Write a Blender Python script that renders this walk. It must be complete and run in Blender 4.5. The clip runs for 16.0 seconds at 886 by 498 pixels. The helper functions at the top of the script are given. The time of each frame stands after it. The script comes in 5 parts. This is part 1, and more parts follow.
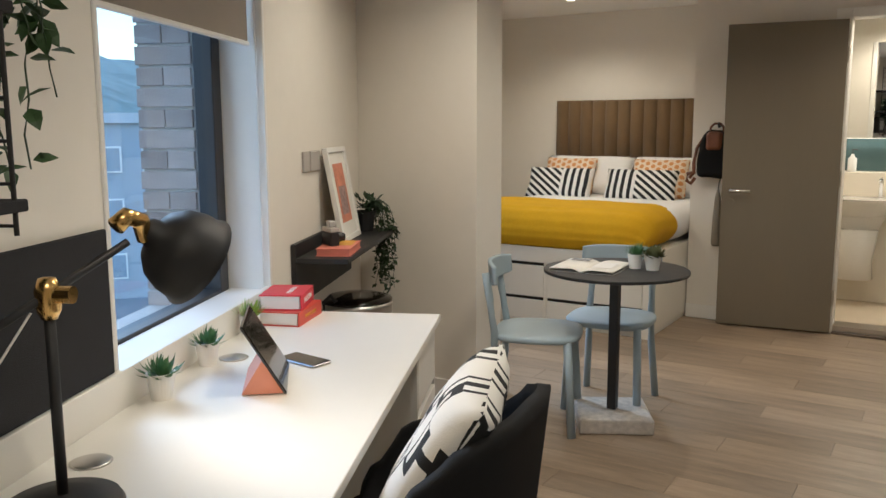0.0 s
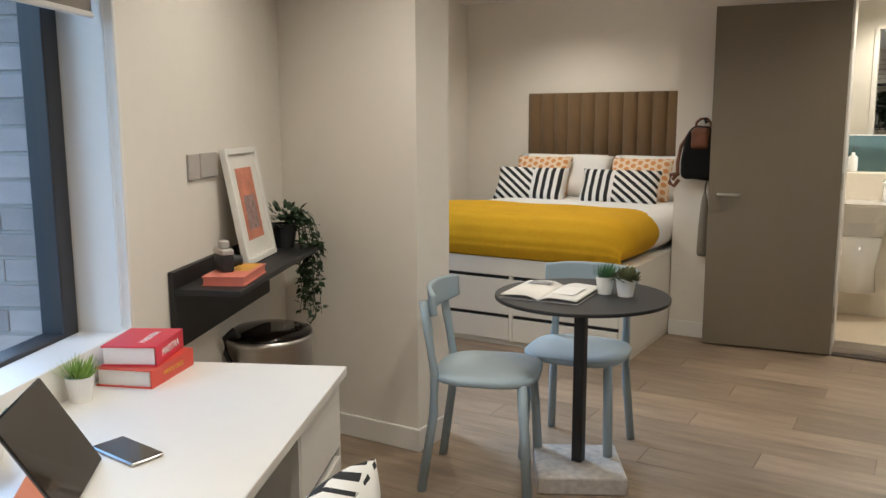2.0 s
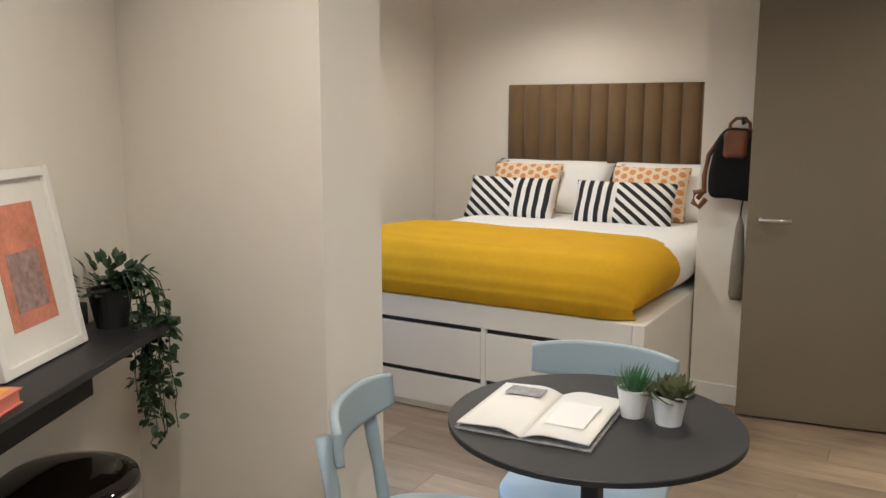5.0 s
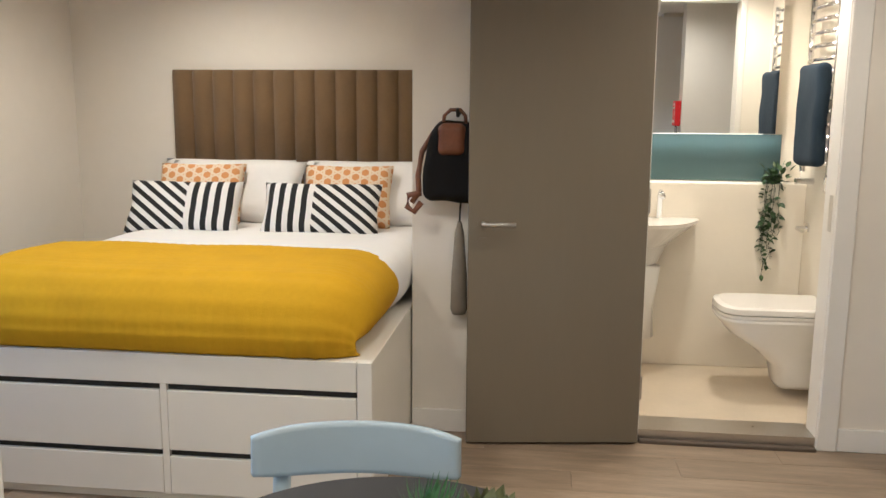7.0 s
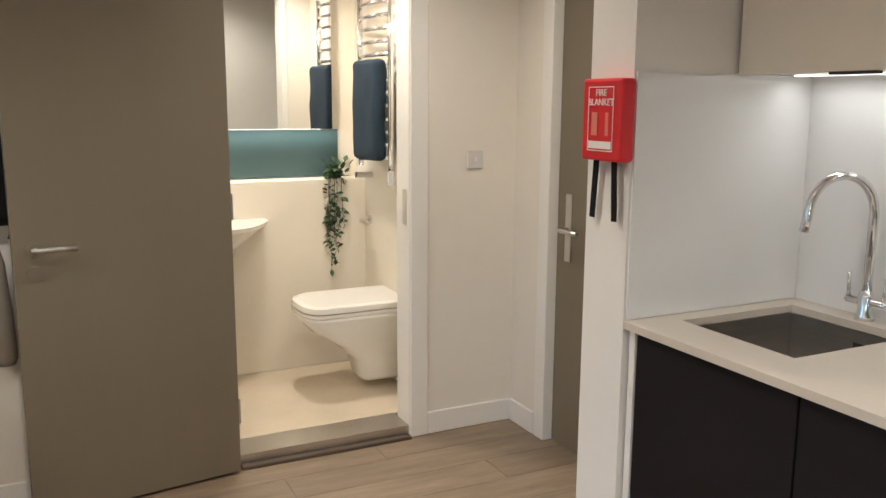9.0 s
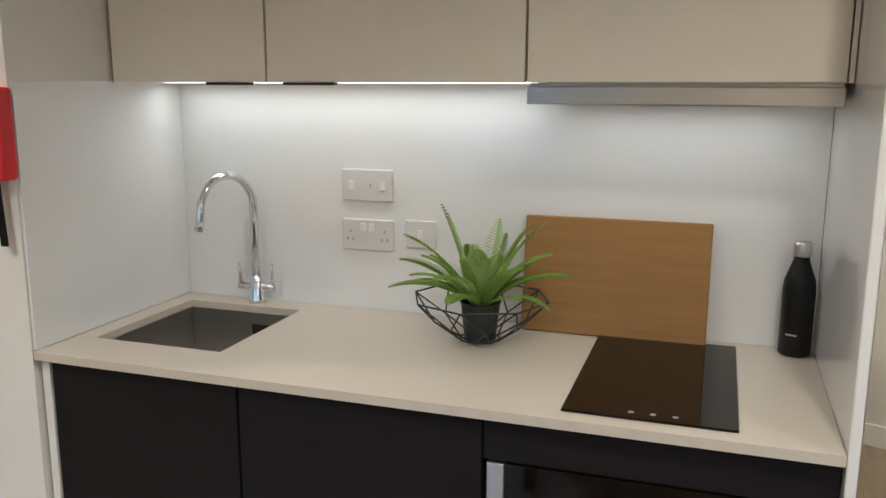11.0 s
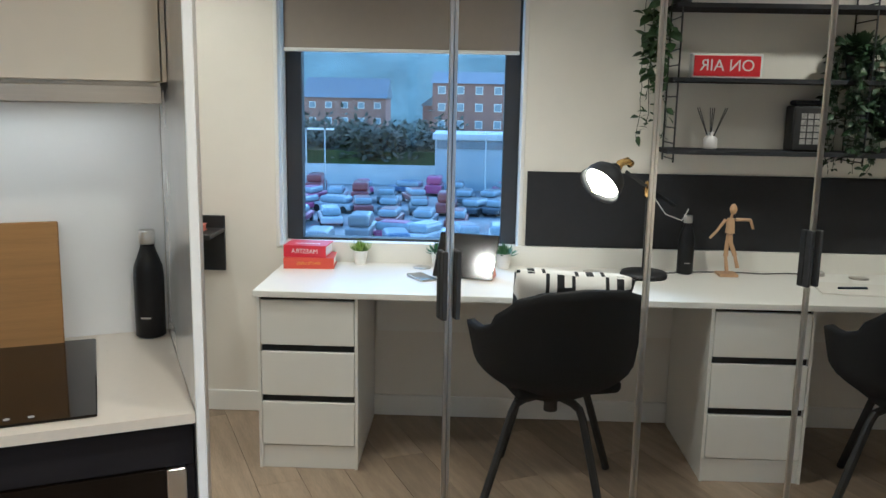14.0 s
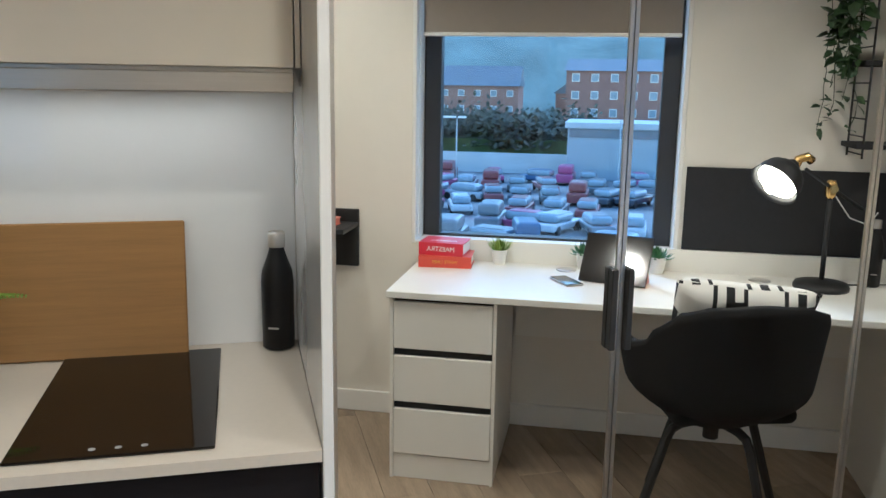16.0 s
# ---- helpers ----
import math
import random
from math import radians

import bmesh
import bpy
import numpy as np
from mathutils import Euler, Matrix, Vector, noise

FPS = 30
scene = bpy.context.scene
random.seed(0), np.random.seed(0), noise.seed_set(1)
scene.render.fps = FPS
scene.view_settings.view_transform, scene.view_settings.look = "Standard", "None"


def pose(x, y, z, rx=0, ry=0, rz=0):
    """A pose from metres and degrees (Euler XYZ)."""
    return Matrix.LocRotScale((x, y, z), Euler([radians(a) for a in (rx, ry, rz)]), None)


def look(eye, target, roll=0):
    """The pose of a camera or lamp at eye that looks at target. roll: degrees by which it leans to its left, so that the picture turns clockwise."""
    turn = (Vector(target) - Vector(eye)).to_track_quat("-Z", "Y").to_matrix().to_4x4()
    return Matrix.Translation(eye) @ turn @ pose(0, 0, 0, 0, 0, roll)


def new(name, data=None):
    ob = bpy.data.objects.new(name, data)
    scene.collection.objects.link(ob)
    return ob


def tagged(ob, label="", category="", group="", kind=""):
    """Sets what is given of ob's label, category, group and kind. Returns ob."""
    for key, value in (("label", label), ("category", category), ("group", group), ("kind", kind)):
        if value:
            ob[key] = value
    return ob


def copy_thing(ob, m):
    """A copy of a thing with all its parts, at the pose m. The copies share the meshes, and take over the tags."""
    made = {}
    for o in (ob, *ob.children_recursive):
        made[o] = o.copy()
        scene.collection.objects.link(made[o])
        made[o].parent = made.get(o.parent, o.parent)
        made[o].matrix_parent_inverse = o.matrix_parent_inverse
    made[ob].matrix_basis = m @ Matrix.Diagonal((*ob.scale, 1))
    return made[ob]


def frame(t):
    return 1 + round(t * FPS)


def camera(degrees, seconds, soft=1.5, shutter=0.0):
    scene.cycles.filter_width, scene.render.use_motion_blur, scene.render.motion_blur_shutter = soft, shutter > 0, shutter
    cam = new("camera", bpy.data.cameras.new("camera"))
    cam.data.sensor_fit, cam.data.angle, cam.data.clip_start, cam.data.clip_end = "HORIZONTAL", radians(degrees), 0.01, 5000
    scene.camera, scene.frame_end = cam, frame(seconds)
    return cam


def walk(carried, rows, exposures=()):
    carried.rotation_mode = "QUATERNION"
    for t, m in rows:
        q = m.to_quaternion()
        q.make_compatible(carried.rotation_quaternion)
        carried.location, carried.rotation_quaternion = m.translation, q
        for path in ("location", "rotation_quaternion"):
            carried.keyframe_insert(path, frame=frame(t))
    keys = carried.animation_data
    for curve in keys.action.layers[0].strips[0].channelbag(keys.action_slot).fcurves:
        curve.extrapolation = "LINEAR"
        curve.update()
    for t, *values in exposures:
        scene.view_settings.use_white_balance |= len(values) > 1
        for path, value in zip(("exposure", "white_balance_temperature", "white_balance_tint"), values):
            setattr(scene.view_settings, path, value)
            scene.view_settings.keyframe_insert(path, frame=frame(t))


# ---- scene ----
cam = camera(56.2, 16.0)
PATH = [
    (0, (-0.588, -4.538, 1.406), (-1.633, -2.858, 1.112), -0.2),
    (0.5, (-0.603, -4.408, 1.404), (-1.637, -2.723, 1.107), -0.2),
    (1, (-0.637, -4.25, 1.405), (-1.663, -2.559, 1.105), -0.1),
    (1.5, (-0.687, -4.046, 1.416), (-1.709, -2.354, 1.111), -0.1),
    (2, (-0.754, -3.844, 1.411), (-1.774, -2.151, 1.104), -0.2),
    (2.5, (-0.833, -3.603, 1.413), (-1.852, -1.911, 1.1), -0.2),
    (3, (-0.926, -3.385, 1.422), (-1.942, -1.691, 1.107), -0.1),
    (3.2, (-0.958, -3.31, 1.425), (-1.974, -1.617, 1.108), 0.0),
    (5.5, (-1.408, -2.429, 1.437), (-2.348, -0.694, 1.112), 0.2),
    (6, (-1.489, -2.252, 1.449), (-2.294, -0.451, 1.119), -0.0),
    (6.5, (-1.593, -2.145, 1.438), (-2.115, -0.242, 1.114), 0.3),
    (7, (-1.69, -1.97, 1.412), (-1.925, -0.011, 1.082), 0.4),
    (7.5, (-1.727, -1.86, 1.439), (-1.711, 0.112, 1.107), 0.3),
    (8, (-1.797, -1.767, 1.432), (-1.52, 0.186, 1.098), 0.3),
    (8.2, (-1.845, -1.732, 1.431), (-1.462, 0.203, 1.096), 0.4),
    (10.3, (-1.955, -1.443, 1.468), (-0.315, -0.36, 1.1), -0.0),
    (10.5, (-1.983, -1.428, 1.474), (-0.257, -0.486, 1.106), -0.0),
    (11, (-2.038, -1.469, 1.501), (-0.176, -0.847, 1.12), 0.2),
    (11.5, (-2.09, -1.499, 1.484), (-0.139, -1.245, 1.123), 0.4),
    (12, (-2.11, -1.526, 1.482), (-0.144, -1.596, 1.123), 0.6),
    (12.5, (-2.123, -1.545, 1.486), (-0.183, -1.872, 1.126), 0.8),
    (13, (-2.134, -1.559, 1.49), (-0.238, -2.084, 1.131), 1.0),
    (13.5, (-2.138, -1.563, 1.49), (-0.288, -2.233, 1.132), 1.1),
    (14, (-2.137, -1.551, 1.491), (-0.323, -2.313, 1.133), 1.1),
    (14.5, (-2.129, -1.52, 1.496), (-0.331, -2.319, 1.135), 1.1),
    (15, (-2.086, -1.511, 1.494), (-0.291, -2.312, 1.126), 1.1),
    (15.5, (-1.98, -1.548, 1.494), (-0.155, -2.27, 1.111), 1.0),
    (16, (-1.87, -1.584, 1.489), (0.035, -2.052, 1.098), 0.9),
]
walk(cam, [(t, look(eye, target, roll)) for t, eye, target, roll in PATH], exposures=[(0, 1.6, 5450, 8), (1.2, 1.65, 5300, 8), (3.2, 1.75, 5350, 8), (6, 1.98, 5250, 10), (8.2, 2.1, 5350, 10), (10.5, 2.0, 5250, 8), (13.5, 2.08, 4900, 4), (16, 1.98, 5000, 5)])

# ---- world and light ----
world = bpy.data.worlds.new("world")
scene.world = world
world.use_nodes = True
wn = world.node_tree
sky = wn.nodes.new("ShaderNodeTexSky")
sky.sky_type, sky.sun_disc = "NISHITA", False
sky.sun_elevation, sky.sun_rotation = radians(32), radians(200)
sky.air_density, sky.dust_density, sky.ozone_density = 1.6, 0.4, 4.0
wn.nodes["Background"].inputs[1].default_value = 0.125
wn.links.new(sky.outputs[0], wn.nodes["Background"].inputs[0])
sun = new("sun", bpy.data.lights.new("sun", "SUN"))
sun.data.energy, sun.data.angle, sun.data.color = 0.9, radians(20), (0.72, 0.86, 1.0)
sun.matrix_world = pose(0, 0, 20, 58, 0, -110)

WARM = (1.0, 0.81, 0.57)
NEUTRAL = (1.0, 0.87, 0.68)
# the frame of the slanting window wall: x into the room, y along the wall to the north
ANGLE = 24.5
WALL = pose(-2.702, -2.362, 0, 0, 0, ANGLE)
CEIL = 2.39


def area(name, m, w, h, watts, colour, spread=180):
    data = bpy.data.lights.new(name, "AREA")
    data.shape, data.size, data.size_y, data.energy, data.color = "RECTANGLE", w, h, watts, colour
    data.spread = radians(spread)
    ob = new(name, data)
    ob.matrix_world = m
    return ob


def spot(name, m, watts, colour, angle=120, size=0.04, blend=0.6):
    data = bpy.data.lights.new(name, "SPOT")
    data.energy, data.color, data.spot_size, data.shadow_soft_size, data.spot_blend = watts, colour, radians(angle), size, blend
    ob = new(name, data)
    ob.matrix_world = m
    return ob


DOWNLIGHTS = [(-3.30, 1.75), (-3.25, 0.35), (-1.85, -0.05), (-0.75, 0.75), (-2.3, -1.65), (-1.4, -1.8), (-1.35, -2.75), (-0.95, -4.35)]
for dx, dy in DOWNLIGHTS:
    spot("downlight_lamp", pose(dx, dy, CEIL - 0.035), 14.0 if dx < -3 else 11.0, WARM, 150, 0.05, 0.8)
spot("bathroom_lamp", pose(-0.9, 2.0, 2.26), 16, (1.0, 0.80, 0.55), 160, 0.06)
area("mirror_strip_lamp", pose(-1.0, 2.60, 1.296), 1.1, 0.02, 0.5, (1.0, 0.88, 0.70))
area("kitchen_strip_lamp", pose(-0.10, -0.55, 1.502, 0, 0, 90), 1.0, 0.03, 0.28, NEUTRAL)
area("hood_lamp", pose(-0.13, -1.38, 1.462, 0, 0, 90), 0.5, 0.06, 0.13, NEUTRAL)



# ---- materials ----
def material(name, colour, rough=0.5, metal=0.0, scale=6.0, vary=0.06, bump=0.0, bump_scale=120.0, coat=0.0, stretch=(1, 1, 1), emit=0.0, spec=0.5, sheen=0.0):
    m = bpy.data.materials.new(name)
    m.use_nodes = True
    nt, b = m.node_tree, m.node_tree.nodes["Principled BSDF"]
    b.inputs["Roughness"].default_value, b.inputs["Metallic"].default_value = rough, metal
    b.inputs["Coat Weight"].default_value = coat
    b.inputs["Specular IOR Level"].default_value = spec
    b.inputs["Sheen Weight"].default_value = sheen
    b.inputs["Base Color"].default_value = (*colour, 1)
    tex = nt.nodes.new("ShaderNodeTexCoord")
    mp = nt.nodes.new("ShaderNodeMapping")
    mp.inputs["Scale"].default_value = stretch
    nt.links.new(tex.outputs["Object"], mp.inputs[0])
    if vary:
        n1, n2 = nt.nodes.new("ShaderNodeTexNoise"), nt.nodes.new("ShaderNodeTexNoise")
        n1.inputs["Scale"].default_value, n2.inputs["Scale"].default_value = scale, scale * 9
        n1.inputs["Detail"].default_value = 4
        mix = nt.nodes.new("ShaderNodeMath")
        mix.operation = "MULTIPLY_ADD"
        nt.links.new(mp.outputs[0], n1.inputs[0])
        nt.links.new(mp.outputs[0], n2.inputs[0])
        nt.links.new(n2.outputs[0], mix.inputs[0])
        mix.inputs[1].default_value = 0.4
        nt.links.new(n1.outputs[0], mix.inputs[2])
        ramp = nt.nodes.new("ShaderNodeValToRGB")
        ramp.color_ramp.elements[0].position, ramp.color_ramp.elements[1].position = 0.4, 1.0
        ramp.color_ramp.elements[0].color = (*[c * (1 - vary) for c in colour], 1)
        ramp.color_ramp.elements[1].color = (*[min(1, c * (1 + vary)) for c in colour], 1)
        nt.links.new(mix.outputs[0], ramp.inputs[0])
        nt.links.new(ramp.outputs[0], b.inputs["Base Color"])
        rr = nt.nodes.new("ShaderNodeMapRange")
        rr.inputs["To Min"].default_value, rr.inputs["To Max"].default_value = max(0, rough - 0.06), min(1, rough + 0.08)
        nt.links.new(n1.outputs[0], rr.inputs[0])
        nt.links.new(rr.outputs[0], b.inputs["Roughness"])
    if bump:
        nb = nt.nodes.new("ShaderNodeTexNoise")
        nb.inputs["Scale"].default_value, nb.inputs["Detail"].default_value = bump_scale, 3
        nt.links.new(mp.outputs[0], nb.inputs[0])
        bp = nt.nodes.new("ShaderNodeBump")
        bp.inputs["Strength"].default_value, bp.inputs["Distance"].default_value = bump, 0.004
        nt.links.new(nb.outputs[0], bp.inputs["Height"])
        nt.links.new(bp.outputs[0], b.inputs["Normal"])
    if emit:
        b.inputs["Emission Color"].default_value, b.inputs["Emission Strength"].default_value = (*colour, 1), emit
    return m


def by_random(m, spread=0.25):
    """Lets a material's lightness vary from piece to piece."""
    nt, b = m.node_tree, m.node_tree.nodes["Principled BSDF"]
    link = b.inputs["Base Color"].links[0]
    src = link.from_socket
    info, hsv, mr = nt.nodes.new("ShaderNodeObjectInfo"), nt.nodes.new("ShaderNodeHueSaturation"), nt.nodes.new("ShaderNodeMapRange")
    mr.inputs["To Min"].default_value, mr.inputs["To Max"].default_value = 1 - spread, 1 + spread
    nt.links.new(info.outputs["Random"], mr.inputs[0])
    nt.links.new(mr.outputs[0], hsv.inputs["Value"])
    nt.links.new(src, hsv.inputs["Color"])
    nt.links.new(hsv.outputs[0], b.inputs["Base Color"])
    return m


def striped(name, a, bcol, scale, angle=0.0, distort=0.0, rough=0.85, axis="X", zig=False):
    """Two-coloured woven stripes."""
    m = material(name, a, rough, vary=0, bump=0.3, bump_scale=300)
    nt, b = m.node_tree, m.node_tree.nodes["Principled BSDF"]
    tex, mp = nt.nodes.new("ShaderNodeTexCoord"), nt.nodes.new("ShaderNodeMapping")
    mp.inputs["Rotation"].default_value = (0, 0, radians(angle))
    nt.links.new(tex.outputs["Object"], mp.inputs[0])
    w = nt.nodes.new("ShaderNodeTexWave")
    w.bands_direction = axis
    w.inputs["Scale"].default_value, w.inputs["Distortion"].default_value = scale, distort
    nt.links.new(mp.outputs[0], w.inputs[0])
    r = nt.nodes.new("ShaderNodeValToRGB")
    r.color_ramp.elements[0].position, r.color_ramp.elements[1].position = 0.49, 0.53
    r.color_ramp.elements[0].color, r.color_ramp.elements[1].color = (*a, 1), (*bcol, 1)
    nt.links.new(w.outputs["Fac"], r.inputs[0])
    nt.links.new(r.outputs[0], b.inputs["Base Color"])
    return m


M = dict(
    wall=material("wall_paint", (0.79, 0.745, 0.67), 0.75, scale=1.5, vary=0.03, bump=0.08, bump_scale=220),
    ceiling=material("ceiling_paint", (0.82, 0.80, 0.77), 0.85, scale=1.5, vary=0.02),
    gloss=material("white_gloss_wood", (0.82, 0.80, 0.76), 0.35, vary=0.02),
    laminate=material("white_laminate", (0.82, 0.80, 0.75), 0.33, scale=2, vary=0.02),
    cream=material("cream_cabinet", (0.78, 0.72, 0.61), 0.4, scale=2, vary=0.025),
    bedwhite=material("bed_cream", (0.80, 0.77, 0.69), 0.42, scale=2, vary=0.02),
    black=material("black_powder_coat", (0.018, 0.018, 0.019), 0.5, vary=0.15, bump=0.1, bump_scale=400),
    # near-black for openings; on the drawer units it paints the shade in the gaps
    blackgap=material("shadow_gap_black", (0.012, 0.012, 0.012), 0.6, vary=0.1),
    charcoal=material("charcoal_felt", (0.035, 0.035, 0.038), 0.9, vary=0.12, bump=0.5, bump_scale=500, spec=0.2),
    darkcab=material("dark_stained_cabinet", (0.011, 0.0095, 0.011), 0.6, spec=0.2, scale=4, vary=0.25, stretch=(1, 1, 8)),
    worktop=material("stone_worktop", (0.60, 0.54, 0.46), 0.30, scale=90, vary=0.03),
    splash=material("white_gloss_splashback", (0.80, 0.80, 0.80), 0.10, vary=0.01, coat=0.3),
    steel=material("brushed_steel", (0.52, 0.50, 0.47), 0.32, 1.0, scale=3, vary=0.08, stretch=(1, 1, 30)),
    chrome=material("chrome", (0.78, 0.78, 0.79), 0.08, 1.0, vary=0.02),
    brass=material("polished_brass", (0.72, 0.47, 0.17), 0.22, 1.0, vary=0.08),
    doorgrey=material("taupe_door_laminate", (0.185, 0.155, 0.108), 0.5, scale=5, vary=0.04, stretch=(1, 1, 0.2)),
    glassblack=material("black_ceramic_glass", (0.006, 0.004, 0.003), 0.05, vary=0.05, spec=0.3),
    wood=material("bamboo_board", (0.31, 0.16, 0.042), 0.5, scale=5, vary=0.16, stretch=(1, 0.6, 14)),
    frame=material("window_frame_grey", (0.035, 0.036, 0.040), 0.45, vary=0.06),
    blind=material("blind_fabric", (0.30, 0.26, 0.22), 0.9, scale=3, vary=0.04, bump=0.3, bump_scale=600),
    headboard=material("brown_headboard_fabric", (0.155, 0.095, 0.042), 0.9, scale=8, vary=0.1, bump=0.4, bump_scale=500, sheen=0.2),
    yellow=material("mustard_blanket", (0.60, 0.345, 0.004), 0.85, scale=6, vary=0.08, bump=0.5, bump_scale=260, spec=0.2),
    white=material("white_cotton", (0.84, 0.82, 0.79), 0.85, scale=5, vary=0.03, bump=0.25, bump_scale=60, sheen=0.2),
    bluechair=material("pale_blue_plastic", (0.36, 0.44, 0.49), 0.48, scale=4, vary=0.04),
    stone=material("pale_terrazzo", (0.50, 0.46, 0.41), 0.7, scale=30, vary=0.3, bump=0.3, bump_scale=60),
    red=material("red_plastic", (0.62, 0.012, 0.018), 0.5, vary=0.06),
    redbook=material("red_book_cover", (0.60, 0.030, 0.055), 0.4, vary=0.08),
    orangebook=material("orange_red_book_cover", (0.62, 0.075, 0.045), 0.4, vary=0.08),
    pinkbook=material("coral_book_cover", (0.70, 0.22, 0.16), 0.45, vary=0.1),
    yellowprint=material("yellow_print", (0.72, 0.38, 0.04), 0.5, vary=0.15),
    paper=material("paper", (0.80, 0.77, 0.71), 0.8, vary=0.03),
    print=material("grey_print", (0.30, 0.29, 0.28), 0.8, scale=60, vary=0.5),
    pot=material("white_ceramic", (0.82, 0.81, 0.78), 0.3, vary=0.03),
    soil=material("soil", (0.03, 0.02, 0.014), 0.95, scale=60, vary=0.4, bump=0.6),
    leaf=material("ivy_leaf", (0.035, 0.075, 0.022), 0.5, scale=30, vary=0.35),
    leafdark=material("dark_leaf", (0.020, 0.045, 0.016), 0.5, scale=30, vary=0.35),
    fern=material("fern_leaf", (0.25, 0.38, 0.06), 0.5, scale=20, vary=0.35),
    succulent=material("succulent_leaf", (0.06, 0.16, 0.06), 0.45, scale=25, vary=0.3),
    rosette=material("rosette_leaf", (0.12, 0.13, 0.055), 0.5, scale=25, vary=0.3),
    chairblack=material("black_upholstery", (0.014, 0.014, 0.015), 0.85, vary=0.15, bump=0.5, bump_scale=500, spec=0.25),
    leather=material("tan_leather", (0.14, 0.048, 0.020), 0.45, scale=12, vary=0.25),
    nylon=material("black_nylon", (0.006, 0.006, 0.007), 0.8, spec=0.2, vary=0.2, bump=0.4, bump_scale=300),
    umbrella=material("grey_taupe_cloth", (0.22, 0.19, 0.15), 0.8, vary=0.1),
    teal=material("teal_glass_splashback", (0.065, 0.105, 0.105), 0.18, vary=0.04),
    bathwall=material("cream_wet_wall", (0.80, 0.74, 0.63), 0.35, scale=2, vary=0.03),
    bathfloor=material("cream_wet_floor", (0.66, 0.57, 0.44), 0.5, scale=6, vary=0.06),
    towel=material("navy_towel", (0.014, 0.030, 0.052), 0.95, vary=0.15, bump=0.7, bump_scale=300),
    ceramic=material("sanitary_ceramic", (0.84, 0.82, 0.78), 0.12, vary=0.01, coat=0.4),
    tan=material("wood_figure", (0.52, 0.33, 0.18), 0.5, scale=10, vary=0.1),
    bottle=material("matte_black_steel", (0.008, 0.008, 0.009), 0.4, 0.0, vary=0.1, spec=0.3),
    tablet=material("tablet_glass", (0.012, 0.010, 0.009), 0.10, vary=0.05, coat=0.5),
    rose=material("coral_tablet_cover", (0.66, 0.27, 0.18), 0.55, vary=0.05),
    socket=material("white_plastic", (0.70, 0.67, 0.66), 0.3, vary=0.02),
    greyplate=material("grey_plate", (0.44, 0.41, 0.38), 0.4, vary=0.03),
    silver=material("satin_aluminium", (0.62, 0.60, 0.57), 0.3, 1.0, vary=0.05),
    signwhite=material("sign_white", (0.82, 0.80, 0.78), 0.5, vary=0.02),
    glow=material("lamp_glow", (1.0, 0.80, 0.55), 0.5, vary=0, emit=4.0),
    strip=material("led_strip", (1.0, 0.88, 0.70), 0.5, vary=0, emit=0.5),
    artpink=material("art_print_coral", (0.62, 0.24, 0.15), 0.7, scale=9, vary=0.35),
    artgrey=material("art_print_mauve", (0.33, 0.22, 0.20), 0.7, scale=40, vary=0.5),
    plank=by_random(material("vinyl_oak_plank", (0.285, 0.215, 0.150), 0.42, scale=7, vary=0.34, bump=0.15, bump_scale=40, stretch=(0.35, 3.2, 1)), 0.20),
    joint=material("floor_joint", (0.10, 0.075, 0.055), 0.7, vary=0.1),
    brick=by_random(material("buff_brick", (0.42, 0.35, 0.31), 0.9, scale=16, vary=0.2, bump=0.5, bump_scale=90), 0.2),
    mortar=material("mortar", (0.50, 0.47, 0.43), 0.95, vary=0.1),
    redbrick=material("far_red_brick", (0.36, 0.19, 0.15), 0.9, scale=1.2, vary=0.15),
    rooftile=material("far_roof_tile", (0.22, 0.23, 0.25), 0.9, scale=1, vary=0.15),
    render=material("far_grey_cladding", (0.38, 0.42, 0.46), 0.6, scale=0.3, vary=0.06),
    farpane=material("far_window", (0.32, 0.37, 0.42), 0.2, vary=0.2),
    asphalt=material("asphalt", (0.21, 0.215, 0.22), 0.85, scale=0.3, vary=0.25),
    grass=material("grass_bank", (0.075, 0.105, 0.040), 0.95, scale=0.4, vary=0.4),
    # woodland green, paled and greyed so the colour carries the distant haze
    woodland=material("hazed_winter_woodland", (0.19, 0.23, 0.20), 0.95, scale=0.06, vary=0.45),
    bush=material("bush_leaves", (0.085, 0.085, 0.060), 0.9, scale=0.8, vary=0.4),
    concrete=material("pale_wall", (0.52, 0.54, 0.56), 0.85, scale=0.5, vary=0.1),
)


def sheet_glass(name, tint=(1, 1, 1), rough=0.0):
    m = bpy.data.materials.new(name)
    m.use_nodes = True
    nt = m.node_tree
    nt.nodes.clear()
    out, mix, tr, gl, fr = (nt.nodes.new(n) for n in ("ShaderNodeOutputMaterial", "ShaderNodeMixShader", "ShaderNodeBsdfTransparent", "ShaderNodeBsdfGlossy", "ShaderNodeLayerWeight"))
    tr.inputs[0].default_value = (*tint, 1)
    gl.inputs["Roughness"].default_value = rough
    fr.inputs[0].default_value = 0.5
    power = nt.nodes.new("ShaderNodeMath")
    power.operation, power.inputs[1].default_value = "POWER", 5.0
    scale = nt.nodes.new("ShaderNodeMath")
    scale.operation, scale.inputs[1].default_value, scale.inputs[2].default_value = "MULTIPLY_ADD", 0.6, 0.035
    nt.links.new(fr.outputs["Facing"], power.inputs[0])
    nt.links.new(power.outputs[0], scale.inputs[0])
    nt.links.new(scale.outputs[0], mix.inputs[0])
    nt.links.new(tr.outputs[0], mix.inputs[1])
    nt.links.new(gl.outputs[0], mix.inputs[2])
    nt.links.new(mix.outputs[0], out.inputs[0])
    return m


